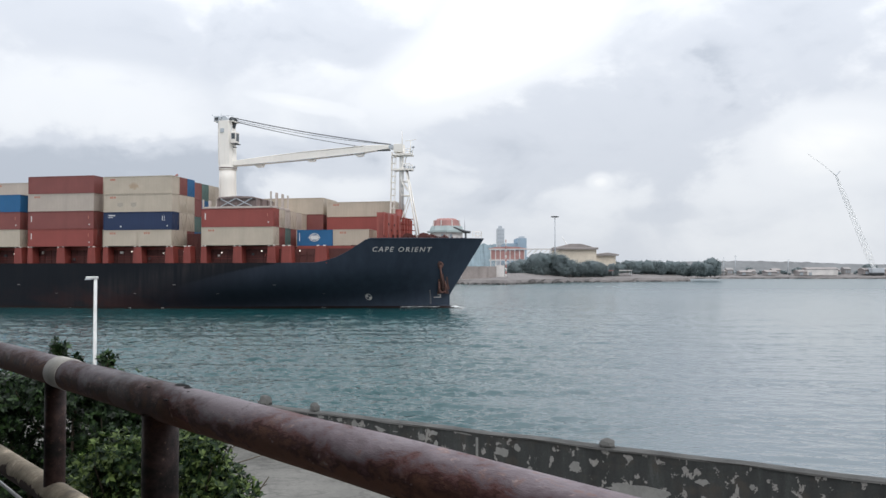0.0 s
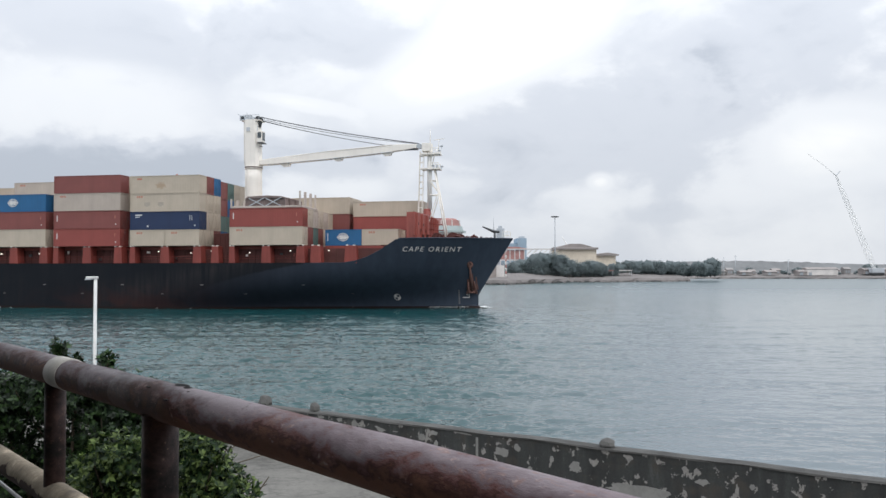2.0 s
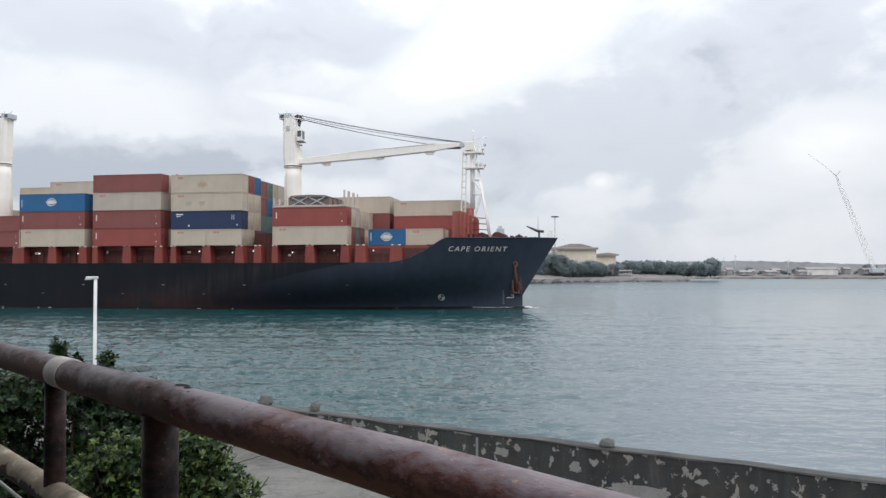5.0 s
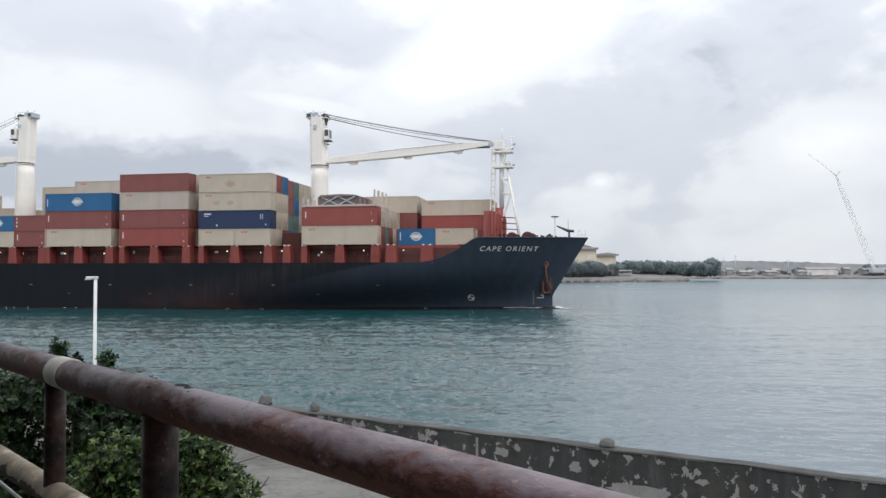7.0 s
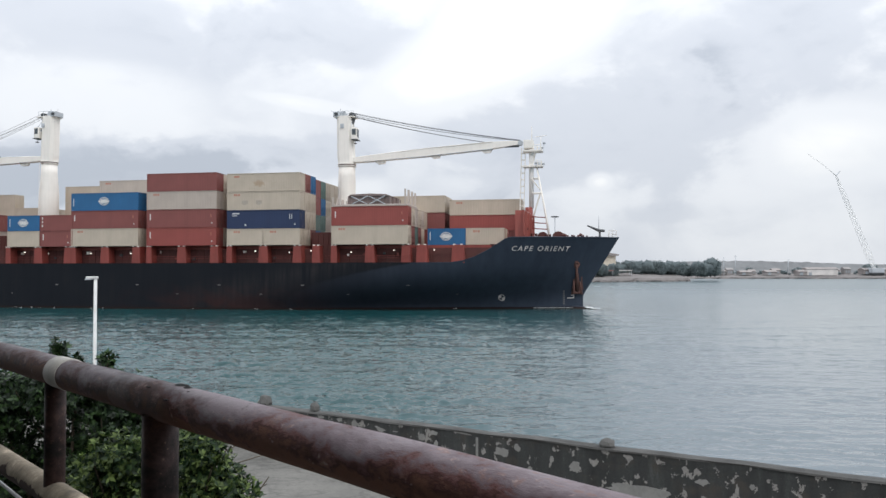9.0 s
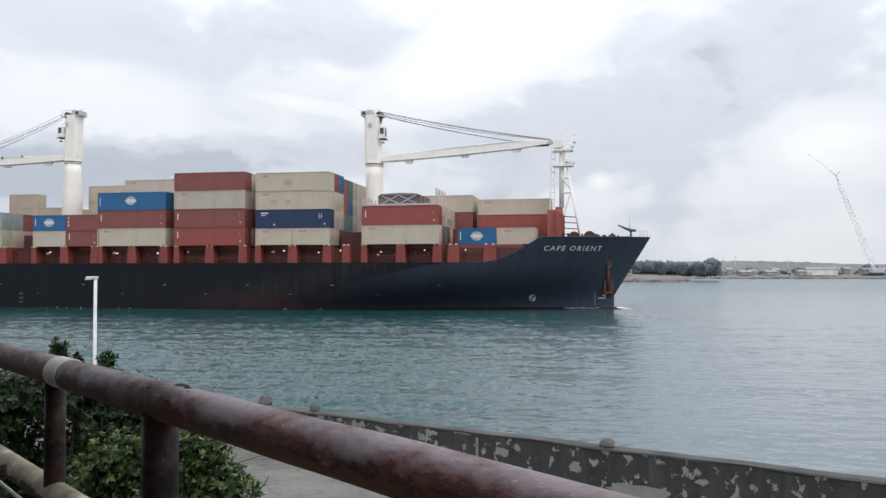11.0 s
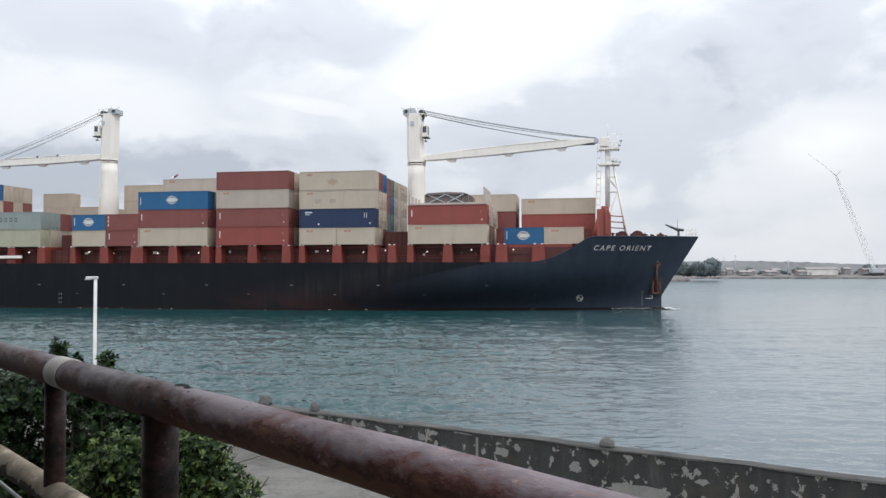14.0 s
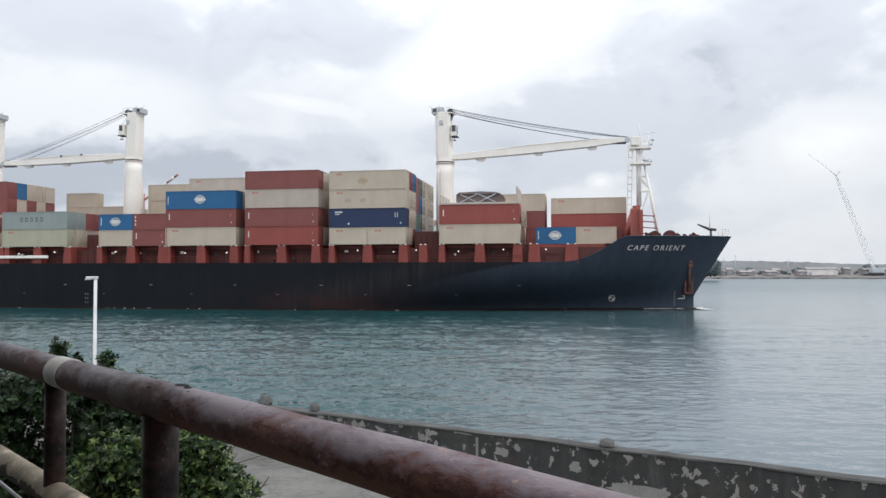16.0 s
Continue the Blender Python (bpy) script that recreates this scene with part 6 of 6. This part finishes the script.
def bow_wave():
    """Broken foam curling from the stem and along the side."""
    rng = random.Random(31)
    verts, faces = [], []

    def fleck(x, y, w, h, z):
        k = len(verts)
        n = 7
        for i in range(n):
            a = 2 * math.pi * i / n
            r = rng.uniform(0.6, 1.1)
            verts.append((x + w * math.cos(a) * r, y + h * math.sin(a) * r, z))
        verts.append((x, y, z + min(w, h) * 0.25))
        for i in range(n):
            faces.append((k + i, k + (i + 1) % n, k + n))
    for _ in range(150):
        s = rng.random() ** 1.5 * 8
        x = -0.9 - s + rng.gauss(0, 0.25)
        fleck(x, side_y(min(x, -1.3), 0.2) - 0.12 - abs(rng.gauss(0, 0.12)), rng.uniform(0.08, 0.4), rng.uniform(0.05, 0.14), 0.0 + rng.uniform(0, 0.10))
    for _ in range(60):
        a = rng.random() * 1.6
        fleck(-0.7 + 0.9 * rng.random(), MID + rng.gauss(0, 0.8), rng.uniform(0.1, 0.35), rng.uniform(0.1, 0.3), 0.0 + rng.uniform(0, 0.12))
    for _ in range(24):
        f = rng.random()
        fleck(-0.6 + 2.0 * f + rng.gauss(0, 0.3), MID - 0.4 - 2.6 * f + rng.gauss(0, 0.5), rng.uniform(0.08, 0.4) * (1.1 - 0.7 * f), rng.uniform(0.06, 0.22), 0.0 + rng.uniform(0, 0.10))
    for _ in range(12):
        x = rng.uniform(-120, -20)
        fleck(x, side_y(x, 0) - rng.uniform(0.2, 1.2), rng.uniform(0.2, 0.7), rng.uniform(0.05, 0.15), 0.02)
    me = bpy.data.meshes.new("bow_wave")
    me.from_pydata(verts, [], faces)
    me.materials.append(M_FOAM)
    ob = new("bow_wave", me)
    tagged(ob, "thin white foam curling from the ship's stem", "foam", "", "stuff")
    board(ob)


bow_wave()


# ---- near shore ----
GROUND_Z = 1.5


def near_ground():
    bm = bmesh.new()
    v = [bm.verts.new(p) for p in ((-60, -30, GROUND_Z), (32, -30, GROUND_Z), (32, -0.35, GROUND_Z), (-60, 53.6, GROUND_Z))]
    bm.faces.new(v)
    r = bmesh.ops.extrude_face_region(bm, geom=bm.faces[:])
    for q in r["geom"]:
        if isinstance(q, bmesh.types.BMVert):
            q.co.z = -3.0
    return setting("ground_quay", bm, M_PAVE, "pale worn concrete quay pavement", "ground")


near_ground()

# parapet: its outer top edge runs through (1.70, 17.5) with the bearing (0.862, -0.507)
WALL_AT, WALL_WAY = Vector((1.70, 17.50, 0)), Vector((0.8617, -0.5074, 0))
WALL_IN = Vector((-0.5074, -0.8617, 0))


def along_wall(s, inward, z):
    p = WALL_AT + WALL_WAY * s + WALL_IN * inward
    return (p.x, p.y, z)


def parapet():
    """Old sea wall: uneven coping over a painted face, with joints and broken lumps."""
    rng = random.Random(5)
    bm = bmesh.new()
    prof = [(0.0, -1.0), (0.0, 2.40), (0.03, 2.50), (0.30, 2.50), (0.305, 2.46), (0.30, 2.2), (0.30, 1.9), (0.30, 1.45)]
    rows = []
    n = 150
    for k in range(n + 1):
        s = -46 + 84 * k / n
        wob = noise.noise((s * 0.7, 0, 0)) * 0.025
        rows.append([bm.verts.new(along_wall(s, i + (rng.uniform(-0.012, 0.012) if z > 2.3 else 0), z + (wob + rng.uniform(-0.012, 0.012) if z > 2.3 else 0))) for i, z in prof])
    for a, b in zip(rows, rows[1:]):
        for k in range(len(prof) - 1):
            bm.faces.new((a[k], a[k + 1], b[k + 1], b[k]))
    setting("wall_sea", bm, M_WALL, "low sea wall with peeling black paint and pale patches", "wall")
    bm = bmesh.new()
    rows = []
    for k in range(n + 1):
        s = -46 + 84 * k / n
        wob = noise.noise((s * 0.7, 0, 0)) * 0.025
        rows.append([bm.verts.new(along_wall(s, i + rng.uniform(-0.02, 0.02) * (i > 0.2), z + wob)) for i, z in ((-0.01, 2.44), (0.0, 2.515), (0.15, 2.525), (0.315, 2.512), (0.325, 2.475))])
    for a, b in zip(rows, rows[1:]):
        for k in range(4):
            bm.faces.new((a[k], a[k + 1], b[k + 1], b[k]))
    setting("trim_coping", bm, M_COPE, "weathered grey concrete coping of the sea wall", "coping")


parapet()


def rubble_lump(s, w, h, tilt):
    bm = bmesh.new()
    rng = random.Random(int(w * 1000 + s * 10))
    bmesh.ops.create_icosphere(bm, subdivisions=2, radius=1.0)
    for v in bm.verts:
        v.co *= 1 + rng.uniform(-0.16, 0.16)
        v.co = Vector((v.co.x * w, v.co.y * w * 0.8, max(v.co.z, -0.35) * h * 0.75 + 0.25 * h))
    ob = new("concrete_lump", mesh_of("concrete_lump", bm, M_CONC))
    tagged(ob, "broken grey concrete lump on the wall's coping", "rubble", "lumps on the sea wall")
    p = along_wall(s, 0.15, 2.51)
    ob.matrix_basis = pose(p[0], p[1], p[2], 0, tilt, -30)


def spall(s0, s1, z0, z1, seed, proud=0.006):
    """A pale patch where the paint has come off, with a ragged outline."""
    rng = random.Random(seed)
    bm = bmesh.new()
    pts = []
    for k in range(18):
        a = 2 * math.pi * k / 18
        r = 1 + rng.uniform(-0.28, 0.22)
        pts.append(((s0 + s1) / 2 + (s1 - s0) / 2 * math.cos(a) * r, (z0 + z1) / 2 + (z1 - z0) / 2 * math.sin(a) * r))
    a = [bm.verts.new(along_wall(s, 0.30 - 0.01, z)) for s, z in pts]
    b = [bm.verts.new(along_wall(s, 0.30 + proud, z)) for s, z in pts]
    bm.faces.new(b)
    for k in range(18):
        bm.faces.new((a[k], a[(k + 1) % 18], b[(k + 1) % 18], b[k]))
    return part("bare_patch", bm, M_BARE, bpy.data.objects["wall_sea"], "bare pale concrete patch")


def build_rail():
    d = Vector((1.556, -1.633, 0.0075)).normalized()
    a = Vector((-1.652, 2.853, 5.963))
    rail = thing("railing", "rusty brown pipe railing with peeling paint", "railing")
    bm = bmesh.new()
    pts, rad = [], []
    n = 120
    L0, L1 = -3.0, 4.2
    for k in range(n + 1):
        s = L0 + (L1 - L0) * k / n
        pts.append(a + d * s + Vector((0, 0, 0.004 * noise.noise((s * 2, 3, 0)))))
        r = 0.0455 + 0.0012 * noise.noise((s * 5, 0, 0))
        rad.append(r)
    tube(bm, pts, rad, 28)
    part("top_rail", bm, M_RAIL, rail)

    def at(s, dz=0.0):
        return a + d * s + Vector((0, 0, dz))
    # welded sleeve at the thick post
    bm = bmesh.new()
    tube(bm, [at(1.20), at(1.34), at(1.50), at(1.66)], [0.0455, 0.0460, 0.0460, 0.0455], 28)
    part("sleeve", bm, M_RAIL, rail, "scuffed weld sleeve")
    bm = bmesh.new()
    tube(bm, [at(0.678), at(0.68), at(0.785), at(0.787)], [0.0455, 0.0478, 0.0478, 0.0455], 28)
    part("tape_band", bm, M_TAPE, rail, "off-white tape band")
    for s, r in ((-0.5, 0.032), (0.645, 0.031), (1.42, 0.042), (2.34, 0.036), (3.3, 0.036)):
        bm = bmesh.new()
        low = -1.09
        tube(bm, [at(s, low), at(s, -0.2), at(s, -0.03)], [r, r, r], 20)
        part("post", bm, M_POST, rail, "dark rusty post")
        bm = bmesh.new()
        tube(bm, [at(s, -1.1), at(s, -1.088)], 0.08, 16)
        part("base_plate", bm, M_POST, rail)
    bm = bmesh.new()
    tube(bm, [at(L0 + (4.2 + 3) * k / 60, -0.38) for k in range(61)], 0.040, 20)
    part("lower_rail", bm, M_CREAM_RAIL, rail, "lower rail of flaking cream paint")
    # rust hole and pits at the weld
    for s, up_, side, r in ((1.515, 0.0440, -0.008, 0.019), (1.565, 0.0452, 0.0, 0.011), (1.42, 0.036, 0.030, 0.0065), (1.545, 0.022, 0.0415, 0.007), (1.60, 0.0425, 0.014, 0.006)):
        bm = bmesh.new()
        perp = Vector((-d.y, d.x, 0)) * -1
        if perp.y > 0:
            perp = -perp
        bmesh.ops.create_icosphere(bm, subdivisions=2, radius=1.0, matrix=Matrix.Translation(at(s, up_) + perp * side) @ d.to_track_quat("X", "Z").to_matrix().to_4x4() @ Matrix.Diagonal((r * 1.6, r * 0.8, r * 0.22, 1)))
        part("rust_pit", bm, M_PIT, rail)
    # white cable tied below
    bm = bmesh.new()
    tube(bm, [at(-3 + k * 0.12, -0.468 + 0.008 * math.sin(k * 0.35 + 0.6)) for k in range(50)], 0.006, 8)
    ob = new("cable", mesh_of("cable", bm, M_POLE))
    tagged(ob, "thin white cable slung below the lower rail", "cable")


build_rail()


def terrace():
    """The raised walkway on which the railing stands."""
    d = Vector((1.556, -1.633, 0)).normalized()
    o = Vector((-d.y, d.x, 0))
    if o.y < 0:
        o = -o
    a = Vector((-1.652, 2.853, 0))
    bm = bmesh.new()
    c = [a + d * -4.5 + o * 0.18, a + d * 6.0 + o * 0.18, a + d * 6.0 - o * 5, a + d * -4.5 - o * 5]
    lo = [bm.verts.new((p.x, p.y, GROUND_Z - 0.1)) for p in c]
    hi = [bm.verts.new((p.x, p.y, 4.87)) for p in c]
    bm.faces.new(hi)
    for k in range(4):
        bm.faces.new((lo[k], lo[(k + 1) % 4], hi[(k + 1) % 4], hi[k]))
    setting("floor_terrace", bm, M_CONC, "grey concrete raised walkway", "walkway")


terrace()


def added_shade_walls():
    """Unseen plain walls and roof, added behind and above the walkway to shade the foreground."""
    d = Vector((1.556, -1.633, 0)).normalized()
    o = Vector((-d.y, d.x, 0))
    if o.y < 0:
        o = -o
    a = Vector((-1.652, 2.853, 0))

    def slab(name, s0, s1, i0, i1, z0, z1, mat, label, category):
        bm = bmesh.new()
        c = [a + d * s0 + o * i0, a + d * s1 + o * i0, a + d * s1 + o * i1, a + d * s0 + o * i1]
        lo = [bm.verts.new((p.x, p.y, z0)) for p in c]
        hi = [bm.verts.new((p.x, p.y, z1)) for p in c]
        bm.faces.new(lo)
        bm.faces.new(hi)
        for k in range(4):
            bm.faces.new((lo[k], lo[(k + 1) % 4], hi[(k + 1) % 4], hi[k]))
        setting(name, bm, mat, label, category)
    slab("ceiling_shade", -4.5, 6.0, -0.45, -5.0, 7.75, 7.95, M_CONC, "unseen grey concrete roof added to shade the walkway", "ceiling")
    slab("wall_shade_back", -4.5, 6.0, -5.0, -5.25, GROUND_Z, 12.0, M_CONC, "unseen grey wall added behind the walkway for shade", "wall")
    slab("wall_shade_upper", -4.5, 6.0, -0.9, -1.15, 7.95, 12.0, M_CONC, "unseen grey upper wall added above the walkway for shade", "wall")


added_shade_walls()


def lamp_post():
    t = thing("lamp_post", "slim white lamp post with a short flat arm", "street lamp")
    bm = bmesh.new()
    tube(bm, [(-10.47, 23.0, GROUND_Z), (-10.47, 23.0, 3.6), (-10.47, 23.0, 6.05)], [0.058, 0.052, 0.048], 14)
    part("pole", bm, M_POLE, t)
    bm = bmesh.new()
    box(bm, (-10.74, 22.93, 6.0), (-10.41, 23.07, 6.07))
    part("arm", bevelled(bm, 0.015), M_POLE, t)
    bm = bmesh.new()
    box(bm, (-10.76, 22.92, 5.965), (-10.58, 23.08, 6.0))
    part("lamp_head", bevelled(bm, 0.01), M_GREY, t)
    bm = bmesh.new()
    tube(bm, [(-10.47, 23.0, GROUND_Z), (-10.47, 23.0, GROUND_Z + 0.03)], 0.17, 14)
    part("base_plate", bm, M_GREY, t)


lamp_post()


def shrub(x, y, blobs, count, leaf, seed, label, mat):
    """A shrub: stems from the ground into each clump, and leaves."""
    rng = random.Random(seed)
    t = thing("shrub", label, "shrub", "shrubs below the railing", at=pose(x, y, GROUND_Z))
    bm = bmesh.new()
    for c, r in blobs:
        bend = Vector((c[0] * 0.35 + rng.uniform(-0.1, 0.1), c[1] * 0.35 + rng.uniform(-0.1, 0.1), c[2] * 0.5))
        tube(bm, [(c[0] * 0.05, c[1] * 0.05, -0.05), bend, (c[0], c[1], c[2] + r[2] * 0.3)], [0.05, 0.03, 0.008], 6)
        for _ in range(5):
            q = Vector(c) + Vector((rng.gauss(0, 1) * r[0], rng.gauss(0, 1) * r[1], rng.gauss(0, 0.7) * r[2])) * 0.6
            tube(bm, [bend.lerp(Vector(c), 0.6), q], [0.014, 0.005], 4)
    part("trunk", bm, M_BARK, t)
    part("crown", leaf_cloud(rng, blobs, count, leaf, mat, "crown", 0.5, 0.35, 0.15, 0.55, 6), None, t)
    return t


shrub(-4.4, 8.9, [((-0.07, 0.0, 3.86), (0.10, 0.12, 0.12)), ((0.12, 0.0, 3.70), (0.09, 0.12, 0.08)), ((-0.1, 0, 3.32), (0.55, 0.5, 0.34)), ((0.44, 0.1, 3.68), (0.09, 0.12, 0.13)), ((0.5, 0.1, 3.45), (0.16, 0.17, 0.16)), ((0.6, 0.1, 3.1), (0.55, 0.5, 0.42)), ((1.3, 0.0, 2.75), (0.6, 0.5, 0.5)), ((-0.8, 0, 3.2), (0.6, 0.5, 0.5)), ((-1.5, 0, 3.0), (0.6, 0.5, 0.6)), ((0.2, 0.2, 2.5), (1.3, 0.5, 0.6)), ((-0.9, 0.2, 2.0), (1.3, 0.6, 0.9)), ((0.9, 0.2, 1.6), (1.3, 0.6, 0.9)), ((-0.2, 0.2, 1.0), (1.6, 0.6, 0.9))], 84000, 0.070, 41, "tall glossy green shrub with dense small leaves", M_LEAF)
shrub(-2.85, 6.7, [((0.02, 0.0, 3.12), (0.30, 0.32, 0.22)), ((-0.28, 0.1, 2.85), (0.30, 0.4, 0.28)), ((0.25, 0.0, 2.78), (0.32, 0.4, 0.28)), ((0.0, 0.0, 2.5), (0.4, 0.4, 0.3)), ((0.0, 0.2, 2.0), (0.9, 0.5, 0.6)), ((-0.5, 0.2, 1.9), (0.6, 0.5, 0.6))], 36000, 0.064, 42, "bright green leafy shrub with lighter new growth", M_LEAF_NEW)
shrub(-2.0, 6.6, [((-0.12, 0.0, 3.2), (0.26, 0.3, 0.22)), ((0.05, 0.0, 2.9), (0.31, 0.35, 0.26)), ((0.2, 0.0, 2.55), (0.34, 0.35, 0.28)), ((0.42, 0.05, 2.2), (0.32, 0.35, 0.30)), ((-0.2, 0.2, 2.3), (0.5, 0.4, 0.5)), ((0.3, 0.2, 1.6), (0.6, 0.4, 0.7))], 36000, 0.062, 43, "rounded green shrub spreading over the pavement", M_LEAF_NEW)

for s, w, h, tilt in ((-5.85, 0.14, 0.26, 8), (-7.6, 0.2, 0.3, -6), (2.15, 0.17, 0.2, 5)):
    rubble_lump(s, w, h, tilt)
for k, (s0, s1, z0, z1) in enumerate(((2.1, 3.6, 1.55, 1.83), (1.35, 1.6, 1.9, 2.15), (0.9, 1.0, 2.05, 2.2), (4.0, 4.25, 2.0, 2.14), (4.05, 4.3, 1.6, 1.8), (-2.5, -2.3, 2.15, 2.32), (-3.75, -3.4, 2.24, 2.47), (6.3, 6.5, 1.55, 1.7), (-4.98, -4.8, 2.36, 2.47), (-4.5, -4.32, 2.2, 2.46), (-3.25, -3.05, 2.27, 2.46), (-2.15, -1.95, 2.32, 2.46), (-2.06, -1.94, 2.02, 2.2), (-1.45, -0.85, 2.43, 2.48), (-0.45, -0.05, 2.05, 2.24), (0.05, 0.2, 2.2, 2.36), (-5.6, -5.4, 2.38, 2.46), (2.6, 2.75, 2.3, 2.42), (5.0, 5.12, 2.05, 2.16), (0.35, 0.5, 1.75, 1.9))):
    spall(s0, s1, z0, z1, 100 + k)
# old mortar run down a wall joint
bm = bmesh.new()
for ds in (-0.022, 0.012):
    box(bm, (0, 0, 0), (0.028, 0.012 + ds * 0.1, 0.9))
    for v in bm.verts[-8:]:
        q = along_wall(-0.9 + ds + v.co.x, 0.302 + v.co.y, 1.5 + v.co.z)
        v.co = Vector(q)
part("joint_mortar", bm, M_BARE, bpy.data.objects["wall_sea"], "pale mortar streaks down a joint")


def motions():
    times = [0.0, 4.0, 8.0, 12.0, 16.0]
    for ob, m in ABOARD:
        walk(ob, [(t, sailing(t) @ m) for t in times])
    # the ripples drift slowly towards the shore and along it
    walk(water, [(t, pose(-0.16 * t, -0.28 * t, SEA)) for t in (0.0, 8.0, 16.0)])


motions()
